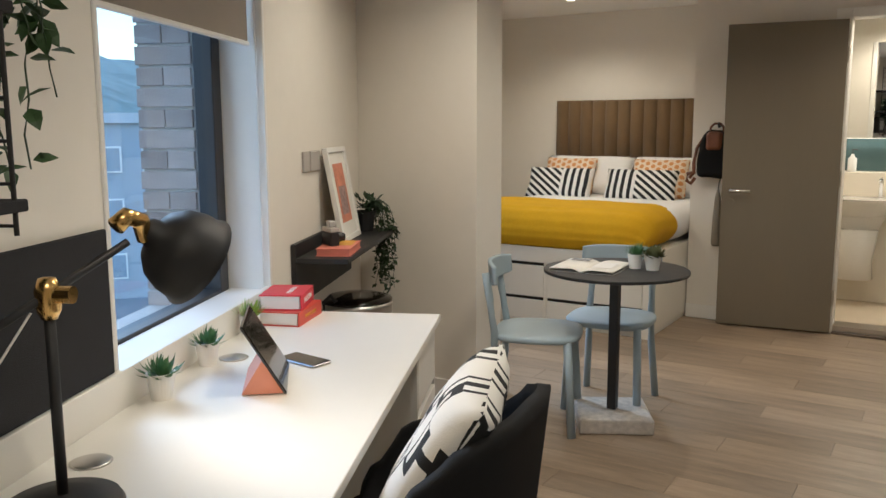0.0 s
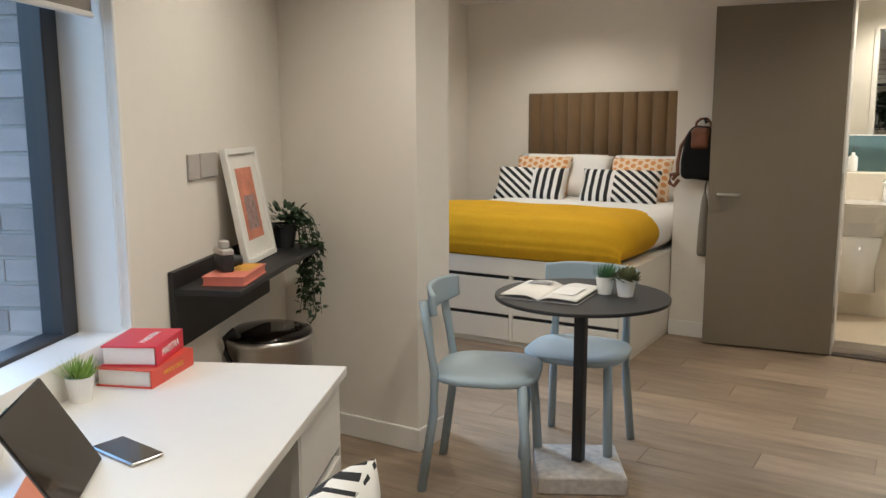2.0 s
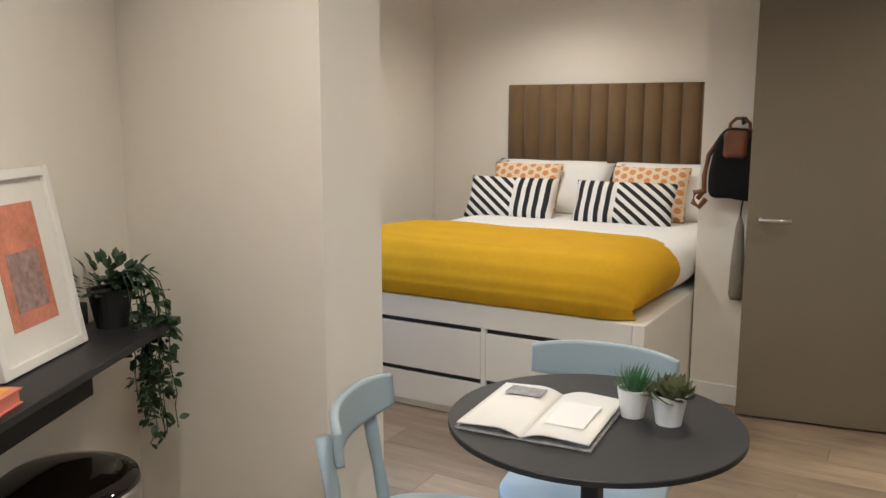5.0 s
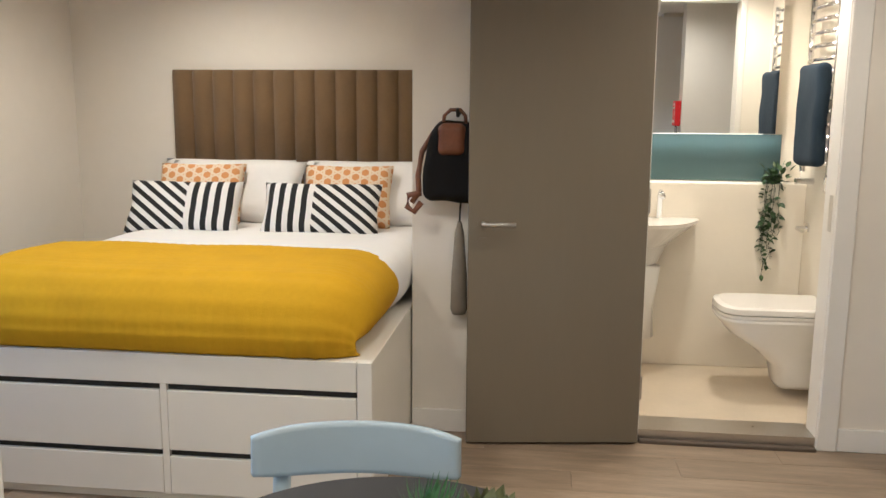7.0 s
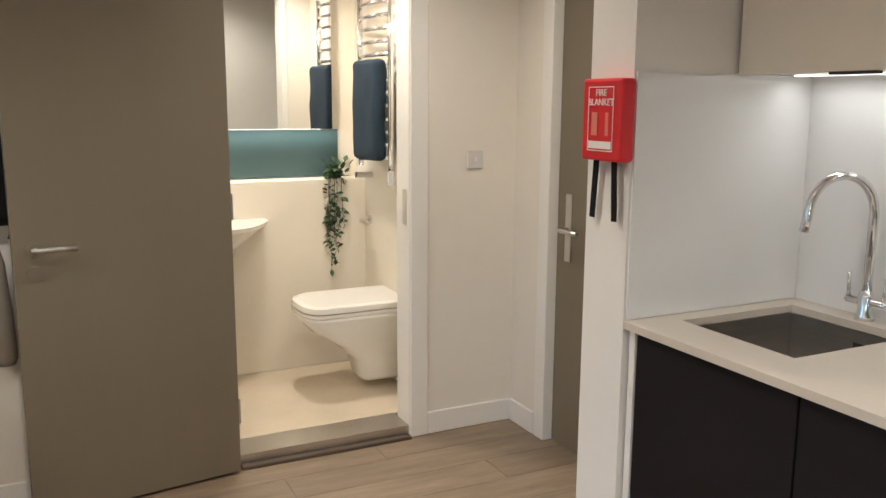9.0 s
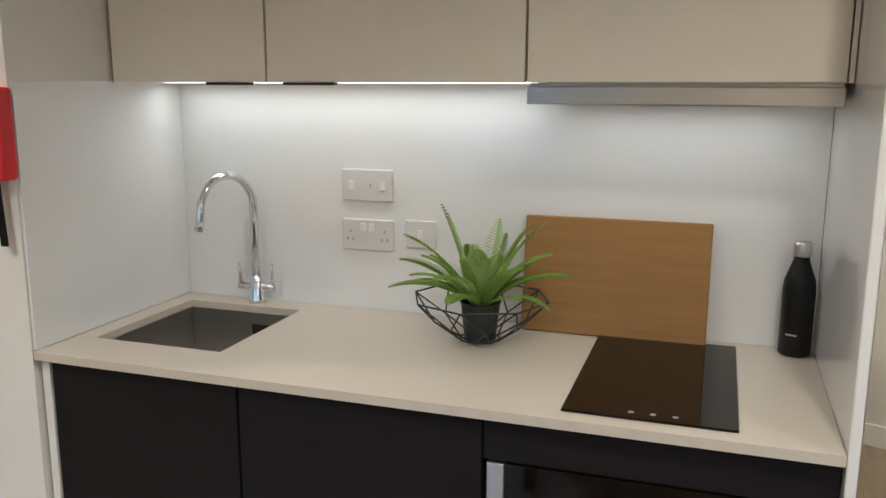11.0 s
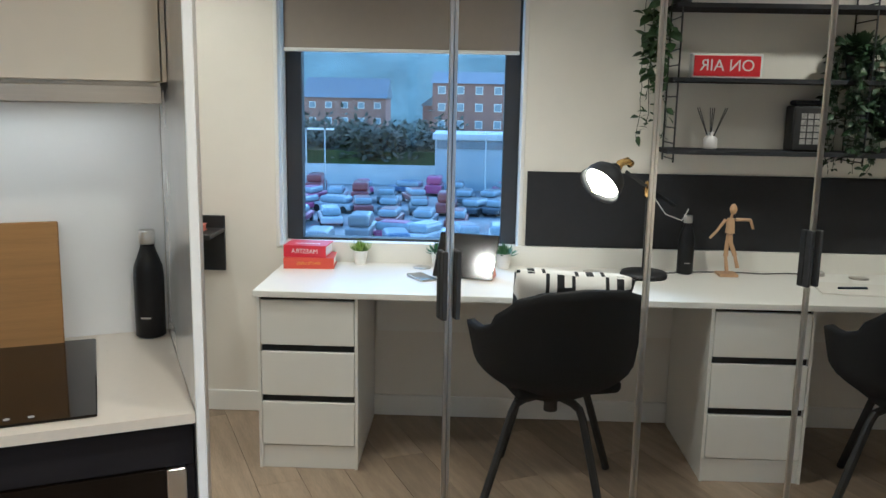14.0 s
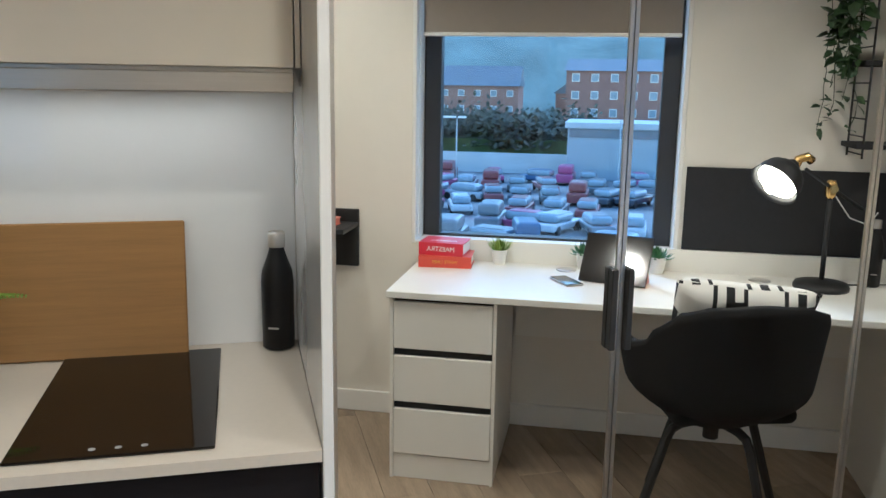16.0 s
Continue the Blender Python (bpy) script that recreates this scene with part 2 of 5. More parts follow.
M["glass"] = sheet_glass("window_glass", (0.93, 0.97, 1.0))
mir = bpy.data.materials.new("mirror_glass")
mir.use_nodes = True
mb = mir.node_tree.nodes["Principled BSDF"]
mb.inputs["Base Color"].default_value = (0.86, 0.87, 0.86, 1)
mb.inputs["Metallic"].default_value, mb.inputs["Roughness"].default_value = 1.0, 0.0
M["mirror"] = mir


# ---- mesh helpers ----
def box(bm, x0, x1, y0, y1, z0, z1, bevel=0.0, seg=1):
    r = bmesh.ops.create_cube(bm, size=1, matrix=Matrix.Translation(((x0 + x1) / 2, (y0 + y1) / 2, (z0 + z1) / 2)) @ Matrix.Diagonal((abs(x1 - x0), abs(y1 - y0), abs(z1 - z0), 1)))
    if bevel:
        es = list({e for v in r["verts"] for e in v.link_edges})
        bmesh.ops.bevel(bm, geom=es, offset=bevel, segments=seg, affect="EDGES", profile=0.5)
    return bm


def B(*a, **k):
    return box(bmesh.new(), *a, **k)


def cyl(bm, a, b, r0, r1=None, n=16, caps=True):
    a, b = Vector(a), Vector(b)
    r1 = r0 if r1 is None else r1
    d = b - a
    m = Matrix.Translation((a + b) / 2) @ d.to_track_quat("Z", "Y").to_matrix().to_4x4()
    bmesh.ops.create_cone(bm, cap_ends=caps, segments=n, radius1=r0, radius2=r1, depth=d.length, matrix=m)
    return bm


def C(a, b, r0, r1=None, n=16):
    return cyl(bmesh.new(), a, b, r0, r1, n)


def lathe(profile, n=32, centre=(0, 0, 0)):
    bm = bmesh.new()
    rings = []
    for r, z in profile:
        rings.append([bm.verts.new((centre[0] + max(r, 1e-4) * math.cos(2 * math.pi * i / n), centre[1] + max(r, 1e-4) * math.sin(2 * math.pi * i / n), centre[2] + z)) for i in range(n)])
    for a, b in zip(rings, rings[1:]):
        for i in range(n):
            bm.faces.new((a[i], a[(i + 1) % n], b[(i + 1) % n], b[i]))
    bm.faces.new(rings[-1])
    bm.faces.new(rings[0][::-1])
    return bm


def tube(points, r, n=8, bm=None):
    """A round bar along a line of points."""
    bm = bm or bmesh.new()
    ps = [Vector(p) for p in points]
    rings, up = [], Vector((0.03, 0.06, 1)).normalized()
    for i, p in enumerate(ps):
        d = (ps[min(i + 1, len(ps) - 1)] - ps[max(i - 1, 0)]).normalized()
        s = d.cross(up)
        if s.length < 0.05:
            s = d.cross(Vector((1, 0, 0)))
        s.normalize()
        t = s.cross(d)
        rings.append([bm.verts.new(p + r * (math.cos(2 * math.pi * k / n) * s + math.sin(2 * math.pi * k / n) * t)) for k in range(n)])
    for a, b in zip(rings, rings[1:]):
        for k in range(n):
            bm.faces.new((a[k], a[(k + 1) % n], b[(k + 1) % n], b[k]))
    bm.faces.new(rings[0][::-1])
    bm.faces.new(rings[-1])
    return bm


def mesh_of(name, bm, mat, smooth=False):
    bmesh.ops.recalc_face_normals(bm, faces=bm.faces)
    me = bpy.data.meshes.new(name)
    bm.to_mesh(me)
    bm.free()
    me.materials.append(mat)
    for p in me.polygons:
        p.use_smooth = smooth
    return me


def part(name, bm, mat, parent=None, label="", smooth=False):
    ob = new(name, mesh_of(name, bm, mat, smooth))
    if parent:
        ob.parent = parent
    if label:
        tagged(ob, label)
    return ob


def thing(name, m, label, category, group=""):
    ob = new(name)
    ob.matrix_world = m
    ob.empty_display_size = 0.1
    return tagged(ob, label, category, group)


def solid(name, bm, mat, label, category="", kind="", m=None, smooth=False):
    ob = part(name, bm, mat, None, "", smooth)
    if m is not None:
        ob.matrix_world = m
    return tagged(ob, label, category, "", kind)


def lettering(text, size, m, mat, parent, name="lettering"):
    cu = bpy.data.curves.new(name, "FONT")
    cu.body, cu.size, cu.align_x, cu.align_y, cu.extrude = text, size, "CENTER", "CENTER", 0.0006
    cu.materials.append(mat)
    ob = new(name, cu)
    ob.parent = parent
    ob.matrix_basis = m
    return ob


def structure(name, bm, mat, label, m=None, category="wall", smooth=False):
    return solid(name, bm, mat, label, category, "structure", m, smooth)


# ---- walls, floor, ceiling ----
FAR = -5.30
PLAN = [(0.6, -5.5), (0.6, 2.9), (-4.5, 2.9), (-4.5, -0.98), (-3.85, -0.97), (-1.76, -5.5)]


def slab(z0, z1):
    """The plan of the studio as a slab."""
    bm = bmesh.new()
    lo, hi = ([bm.verts.new((x, y, z)) for x, y in PLAN] for z in (z0, z1))
    bm.faces.new(lo)
    bm.faces.new(hi)
    for k in range(len(PLAN)):
        n = (k + 1) % len(PLAN)
        bm.faces.new((lo[k], lo[n], hi[n], hi[k]))
    return bm


structure("floor", slab(-0.12, -0.006), M["joint"], "grey-brown wood-look plank floor through the whole studio", category="floor")
structure("ceiling", slab(CEIL, CEIL + 0.12), M["ceiling"], "plain white painted ceiling with recessed lights", category="ceiling")
structure("wall_north", B(-4.5, -2.125, 2.60, 2.72, 0, CEIL), M["wall"], "pale wall behind the bed's headboard")
bm = B(-2.245, -1.285, 1.54, 1.66, 0, CEIL)
box(bm, -0.48, 0.10, 1.54, 1.66, 0, CEIL)
box(bm, -1.285, -0.48, 1.54, 1.66, 2.09, CEIL)
box(bm, -2.245, -2.125, 1.66, 2.60, 0, CEIL)
structure("wall_bathroom", bm, M["wall"], "white wall with the bathroom doorway in it")
structure("wall_east", B(0.0, 0.12, FAR, 0.24, 0, CEIL), M["wall"], "pale wall behind kitchen and wardrobe")
bm = B(0.0, 0.12, 1.26, 1.54, 0, CEIL)
box(bm, 0.0, 0.12, 0.24, 1.26, 2.10, CEIL)
structure("wall_entry", bm, M["wall"], "pale wall round the entry door")
structure("wall_nib", B(-0.605, 0.0, 0.004, 0.175, 0, CEIL), M["gloss"], "white panelled end wall beside the kitchen")
structure("wall_south", B(-3.0, 0.12, FAR - 0.12, FAR, 0, CEIL), M["wall"], "plain pale end wall")
structure("wall_pier", B(-3.75, -2.605, -0.98, -0.72, 0, CEIL), M["wall"], "short pale wall between desk and bed")
bm = B(-4.5, -4.38, -0.98, -0.35, 0, CEIL)
box(bm, -4.5, -4.38, 0.85, 2.60, 0, CEIL)
box(bm, -4.5, -4.38, -0.35, 0.85, 0, 0.8)
box(bm, -4.5, -4.38, -0.35, 0.85, 2.2, CEIL)
box(bm, -4.5, -3.75, -0.98, -0.86, 0, CEIL)
structure("wall_west", bm, M["wall"], "pale wall beside the bed with a window opening")
# the slanting window wall, with its opening
W0, W1, WZ0, WZ1 = -1.05, 0.045, 0.80, 2.22
bm = B(-0.18, 0.0, W1, 1.75, 0, CEIL)
box(bm, -0.18, 0.0, -3.45, W0, 0, CEIL)
box(bm, -0.18, 0.0, W0, W1, 0, WZ0 - 0.002)
box(bm, -0.18, 0.0, W0, W1, WZ1, CEIL)
structure("wall_window", bm, M["wall"], "pale slanting wall with the desk and the window", WALL)
bm = B(-0.47, -0.19, W1 + 0.012, 1.75, -0.5, 3.2)
box(bm, -0.47, -0.19, -3.45, W0 - 0.012, -0.5, 3.2)
box(bm, -0.47, -0.19, W0 - 0.012, W1 + 0.012, -0.5, WZ0 - 0.06)
box(bm, -0.47, -0.19, W0 - 0.012, W1 + 0.012, WZ1 + 0.04, 3.2)
structure("wall_outer", bm, M["mortar"], "outer brick leaf of the window wall", WALL)

# skirting boards
for nm, bb, mm in (
    ("baseboard_window", B(0.001, 0.016, 0.0, 1.42, 0, 0.10, bevel=0.003), WALL),
    ("baseboard_desk", B(0.001, 0.016, -3.3, -0.001, 0, 0.10, bevel=0.003), WALL),
    ("baseboard_pier", B(-3.30, -2.590, -0.996, -0.981, 0, 0.10, bevel=0.003), None),
    ("baseboard_pier_end", B(-2.604, -2.590, -0.980, -0.72, 0, 0.10, bevel=0.003), None),
    ("baseboard_bath_left", B(-2.245, -1.35, 1.524, 1.539, 0, 0.10, bevel=0.003), None),
    ("baseboard_bath_right", B(-0.43, -0.001, 1.524, 1.539, 0, 0.10, bevel=0.003), None),
    ("baseboard_entry", B(-0.016, -0.001, 1.33, 1.523, 0, 0.10, bevel=0.003), None),
):
    structure(nm, bb, M["gloss"], "white painted skirting board", mm, "skirting")


# ---- window with blind ----
win = thing("window_1", WALL, "dark grey framed window with a half-drawn blind", "window")
win["kind"] = "structure"
F0, F1 = -0.225, -0.155
for nm, bb in (("jamb", B(F0, F1, W1 - 0.075, W1 - 0.002, WZ0 + 0.002, WZ1 - 0.002, bevel=0.004)),
               ("jamb", B(F0, F1, W0 + 0.002, W0 + 0.075, WZ0 + 0.002, WZ1 - 0.002, bevel=0.004)),
               ("head", B(F0, F1, W0 + 0.076, W1 - 0.076, WZ1 - 0.07, WZ1 - 0.002, bevel=0.004)),
               ("bottom_rail", B(F0, F1, W0 + 0.076, W1 - 0.076, WZ0 + 0.002, WZ0 + 0.022, bevel=0.003))):
    part(nm, bb, M["frame"], win)
pane = part("pane", B(-0.195, -0.189, W0 + 0.072, W1 - 0.072, WZ0 + 0.02, WZ1 - 0.066), M["glass"], win, "clear glass")
pane.visible_shadow = False
for nm, bb in (("reveal_lining", B(-0.153, 0.006, W1 - 0.001, W1 + 0.018, WZ0, WZ1, bevel=0.003)),
               ("reveal_lining", B(-0.153, 0.006, W0 - 0.018, W0 + 0.001, WZ0, WZ1, bevel=0.003)),
               ("window_sill", B(-0.153, 0.004, W0 + 0.001, W1 - 0.001, WZ0 - 0.002, WZ0 + 0.012, bevel=0.003))):
    part(nm, bb, M["gloss"], win, "white lining")
bl = thing("roller_blind", WALL, "taupe fabric roller blind, half drawn down", "blind")
part("fabric", B(-0.045, -0.043, W0 + 0.02, W1 - 0.02, 1.70, WZ1 - 0.03), M["blind"], bl)
part("bottom_bar", B(-0.052, -0.036, W0 + 0.018, W1 - 0.018, 1.685, 1.702, bevel=0.004), M["gloss"], bl, "cream bottom bar")
part("roller", C((-0.044, W0 + 0.01, WZ1 - 0.03), (-0.044, W1 - 0.01, WZ1 - 0.03), 0.022), M["silver"], bl)
part("pull_chain", tube([(-0.02, W1 - 0.01, 2.15 - 0.12 * i) for i in range(12)], 0.003, 6), M["gloss"], bl)
# the window beside the bed
win2 = thing("window_2", pose(-4.38, 0.25, 1.5), "grey framed window beside the bed", "window")
win2["kind"] = "structure"
for a, b2, c, d in ((-0.598, -0.54, -0.698, 0.698), (0.54, 0.598, -0.698, 0.698), (-0.54, 0.54, 0.63, 0.698), (-0.54, 0.54, -0.698, -0.63)):
    part("frame_bar", B(-0.1, -0.04, a, b2, c, d), M["frame"], win2)
pn = part("pane", B(-0.073, -0.067, -0.54, 0.54, -0.63, 0.63), M["glass"], win2)
pn.visible_shadow = False


# ---- doors ----
door = thing("door_1", pose(-1.262, 1.500, 0.0, 0, 0, 180 + 7.5), "open taupe bathroom door swung against the wall", "door")
door["kind"] = "structure"
part("leaf", B(0.0, 0.735, -0.022, 0.022, 0.012, 2.075, bevel=0.002), M["doorgrey"], door)
hd = part("handle", tube([(0.675, 0.022, 0.957), (0.675, 0.062, 0.957), (0.662, 0.072, 0.957), (0.545, 0.072, 0.957)], 0.009, 10), M["silver"], door, "satin lever handle", True)
part("rose", C((0.675, 0.022, 0.957), (0.675, 0.028, 0.957), 0.024), M["doorgrey"], hd)
part("lock_rose", C((0.675, 0.022, 0.875), (0.675, 0.028, 0.875), 0.024), M["doorgrey"], door)
for z in (0.25, 1.05, 1.85):
    part("hinge", C((-0.006, 0.0, z - 0.05), (-0.006, 0.0, z + 0.05), 0.008), M["silver"], door)
fr = thing("door_frame", pose(0, 0, 0), "white painted frame of the bathroom doorway", "door frame")
fr["kind"] = "structure"
for nm, bb in (("jamb", B(-1.284, -1.250, 1.535, 1.665, 0.0, 2.09, bevel=0.002)), ("jamb", B(-0.515, -0.481, 1.535, 1.665, 0, 2.09, bevel=0.002)),
               ("head", B(-1.249, -0.516, 1.535, 1.665, 2.085, 2.089)), ("architrave", B(-0.512, -0.432, 1.520, 1.5385, 0, 2.15, bevel=0.004)),
               ("architrave", B(-1.345, -1.252, 1.527, 1.5385, 0, 2.15, bevel=0.004)), ("architrave", B(-1.251, -0.513, 1.520, 1.5385, 2.087, 2.15, bevel=0.004))):
    part(nm, bb, M["gloss"], fr)
part("strike_plate", B(-0.5165, -0.5152, 1.56, 1.60, 0.93, 1.08), M["silver"], fr)
th = thing("threshold", pose(0, 0, 0), "low step with metal strip into the bathroom", "threshold")
th["kind"] = "structure"
part("step", B(-1.249, -0.516, 1.535, 1.70, -0.004, 0.052), M["silver"], th)
part("edge_strip", B(-1.249, -0.516, 1.500, 1.534, -0.004, 0.016, bevel=0.004), M["joint"], th, "dark edge strip")
ent = thing("door_2", pose(0.03, 1.245, 0), "closed taupe entry door with silver lever handle", "door")
ent["kind"] = "structure"
part("leaf", B(0.0, 0.045, -0.985, -0.002, 0.008, 2.08, bevel=0.002), M["doorgrey"], ent)
part("back_plate", B(-0.008, 0.0, -0.105, -0.065, 0.80, 1.08, bevel=0.004), M["silver"], ent)
part("handle", tube([(-0.008, -0.085, 0.935), (-0.05, -0.085, 0.935), (-0.055, -0.10, 0.935), (-0.055, -0.21, 0.935)], 0.009, 10), M["silver"], ent, "satin lever handle", True)
part("jamb", B(-0.045, 0.09, 0.002, 0.075, 0, 2.14, bevel=0.003), M["gloss"], ent, "white door jamb")
part("jamb", B(-0.03, 0.09, -1.005, -0.988, 0, 2.14), M["gloss"], ent, "white door jamb")
part("head", B(-0.045, 0.09, -0.987, 0.001, 2.085, 2.14), M["gloss"], ent, "white door head")

for dx, dy in DOWNLIGHTS:
    dl = thing("downlight", pose(dx, dy, CEIL), "round recessed ceiling downlight with white rim", "ceiling light", "ceiling downlights")
    part("rim", lathe([(0.034, -0.001), (0.034, -0.006), (0.046, -0.006), (0.048, -0.001)], 24), M["gloss"], dl)
    part("lens", lathe([(0.032, -0.001), (0.032, -0.003), (0.001, -0.003)], 24), M["glow"], dl)

# ---- bed ----
BX0, BX1, BY0, BY1 = -3.76, -2.252, 0.705, 2.585
bed = thing("storage_bed", pose(0, 0, 0), "cream storage bed with four drawers in its foot end", "bed")
part("plinth", B(BX0 + 0.01, BX1 - 0.01, BY0 + 0.03, BY1, 0, 0.035), M["bedwhite"], bed)
part("base", B(BX0, BX1, BY0 + 0.021, BY1, 0.035, 0.56, bevel=0.003), M["bedwhite"], bed)
part("top_rail", B(BX0 + 0.055, BX1 - 0.055, BY0, BY0 + 0.02, 0.452, 0.56, bevel=0.002), M["bedwhite"], bed)
for x in (BX0, BX1 - 0.052):
    part("side_rail", B(x, x + 0.052, BY0 - 0.002, BY0 + 0.02, 0.0, 0.56, bevel=0.002), M["bedwhite"], bed)
# black sheet that stands in for the shade between the drawer fronts
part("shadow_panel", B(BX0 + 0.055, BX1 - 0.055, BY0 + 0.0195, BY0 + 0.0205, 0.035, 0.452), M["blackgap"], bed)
mid = (BX0 + BX1) / 2
part("divider", B(mid - 0.012, mid + 0.012, BY0 + 0.002, BY0 + 0.02, 0.035, 0.451), M["bedwhite"], bed)
for x0, x1 in ((BX0 + 0.056, mid - 0.014), (mid + 0.014, BX1 - 0.056)):
    for z0, z1 in ((0.04, 0.181), (0.205, 0.428)):
        part("drawer_front", B(x0, x1, BY0, BY0 + 0.019, z0, z1, bevel=0.002), M["bedwhite"], bed)


def rounded_slab(x0, x1, y0, y1, z0, z1, r, n=26, seed=1, amp=0.006, freq=3.0):
    """A soft body with rounded edges and slight unevenness."""
    bm = bmesh.new()
    bmesh.ops.create_cube(bm, size=2)
    bmesh.ops.subdivide_edges(bm, edges=list(bm.edges), cuts=n, use_grid_fill=True)
    lo, hi = Vector((x0, y0, z0)), Vector((x1, y1, z1))
    mid, half = (lo + hi) / 2, (hi - lo) / 2
    for v in bm.verts:
        # crowd the grid towards the edges, then round them
        p = Vector([math.sin(c * math.pi / 2) * h for c, h in zip(v.co, half)])
        core = Vector([max(-(h - r), min(h - r, c)) if h > r else 0.0 for c, h in zip(p, half)])
        d = p - core
        if d.length > 1e-6 and max(abs(c) - (h - 1e-5) for c, h in zip(p, half)) > -1e-4:
            p = core + d.normalized() * min(r, min(half))
        q = mid + p
        v.co = q + Vector((noise.noise(q * freq + Vector((seed, 0, 0))), noise.noise(q * freq + Vector((0, seed, 5))), noise.noise(q * freq + Vector((3, 0, seed))))) * amp
    return bm


solid("mattress", rounded_slab(BX0 + 0.01, BX1 - 0.09, BY0 + 0.11, BY1 - 0.02, 0.562, 0.74, 0.07, amp=0.003), M["white"], "white mattress on the bed base", "mattress", smooth=True)
solid("duvet", rounded_slab(BX0 - 0.0, BX1 - 0.004, BY0 + 0.56, BY1 - 0.03, 0.58, 0.815, 0.11, amp=0.010, freq=4, seed=4), M["white"], "white cotton duvet lying on the bed", "duvet", smooth=True)


def throw_mesh():
    """A quilted blanket laid over the foot of the bed and tucked in at the rail."""
    bm = bmesh.new()
    prof = [(BY0 + 0.022, 0.563), (BY0 + 0.004, 0.585), (BY0 - 0.012, 0.63), (BY0 - 0.008, 0.69), (BY0 + 0.02, 0.75), (BY0 + 0.07, 0.80), (BY0 + 0.14, 0.828), (BY0 + 0.30, 0.838), (BY0 + 0.55, 0.838), (BY0 + 0.66, 0.834), (BY0 + 0.672, 0.822)]
    # denser profile
    dense = []
    for (a, b), (c, d) in zip(prof, prof[1:]):
        n = max(2, int(math.hypot(c - a, d - b) / 0.012))
        dense += [(a + (c - a) * i / n, b + (d - b) * i / n) for i in range(n)]
    dense.append(prof[-1])
    # across the bed: flat, then bent over the side and hanging down
    flat = BX1 - 0.235
    xs = [(BX0 - 0.004 + i * (flat - BX0) / 90, 0.0, 0.0) for i in range(91)]
    xs += [(flat + 0.215 * math.sin(a), 0.145 * (1 - math.cos(a)), math.sin(min(a, math.pi / 2))) for a in [math.radians(150) * i / 26 for i in range(1, 27)]]
    grid = []
    for x, drop, turn in xs:
        row = []
        for y, z in dense:
            q = 0.0028 * abs(math.sin(x * 75)) + 0.0028 * abs(math.sin((y - z) * 75))
            fold = 0.016 * max(0, math.sin(x * 70 + y * 30)) * max(0, 1 - abs(x - BX1 + 0.22) / 0.18) * max(0, 1 - abs(z - 0.60) / 0.10)
            jit = 0.007 * noise.noise(Vector((x * 3, y * 3, z * 3)))
            front = max(0.0, 1 - (y - BY0) / 0.22) if y > BY0 else 1.0
            zz = max(0.566, 0.566 + (z - 0.566) * (1 - drop / 0.275))
            xx = x - 0.05 * turn * front ** 2
            row.append(bm.verts.new((xx, y + 0.06 * turn ** 2 * front - (q + fold + jit) * (z < 0.80), zz + (q + jit) * (z >= 0.80))))
        grid.append(row)
    for a, b in zip(grid, grid[1:]):
        for j in range(len(a) - 1):
            bm.faces.new((a[j], a[j + 1], b[j + 1], b[j]))
    return bm


def thicken(ob, t):
    md = ob.modifiers.new("thickness", "SOLIDIFY")
    md.thickness, md.offset = t, 0.0
    return ob


blanket = solid("throw_blanket", throw_mesh(), M["yellow"], "mustard yellow quilted blanket across the bed's foot", "blanket", smooth=True)
thicken(blanket, 0.010)
hb = thing("headboard", pose(0, 0, 0), "brown upholstered headboard with vertical channels", "headboard")
part("backing", B(-3.77, -2.25, 2.575, 2.598, 0.60, 1.620), M["headboard"], hb)
NCH = 13
for i in range(NCH):
    x0 = -3.77 + i * 1.52 / NCH
    w = 1.52 / NCH
    bm = bmesh.new()
    ring = []
    for z in (1.085, 1.10, 1.60, 1.626):
        k = 0.4 if z in (1.085, 1.626) else 1.0
        ring.append([bm.verts.new((x0 + w * j / 8, 2.574 - (0.012 + 0.034 * math.sin(math.pi * j / 8) ** 0.6) * k, z)) for j in range(9)])
    for a, b in zip(ring, ring[1:]):
        for j in range(8):
            bm.faces.new((a[j], a[j + 1], b[j + 1], b[j]))
    part("channel", bm, M["headboard"], hb, smooth=True)


def cushion(w, h, d, n=20, seed=0):
    """A filled cushion, lying in its own xy plane, thick in z."""
    bm = bmesh.new()
    for side in (1, -1):
        g = []
        for i in range(n + 1):
            row = []
            for j in range(n + 1):
                a, b = 2 * i / n - 1, 2 * j / n - 1
                k = max(0.0, (1 - a ** 4) * (1 - b ** 4)) ** 0.45
                pin = 1 - 0.06 * (1 - abs(a)) * abs(b) ** 2 - 0.0
                pin2 = 1 - 0.06 * (1 - abs(b)) * abs(a) ** 2
                row.append(bm.verts.new((a * w / 2 * pin2, b * h / 2 * pin, side * d / 2 * k + 0.006 * noise.noise(Vector((a * 2 + seed, b * 2, side))) * k)))
            g.append(row)
        for a, b in zip(g, g[1:]):
            for j in range(n):
                bm.faces.new((a[j], a[j + 1], b[j + 1], b[j]))
    bmesh.ops.remove_doubles(bm, verts=bm.verts, dist=0.0008)
    return bm


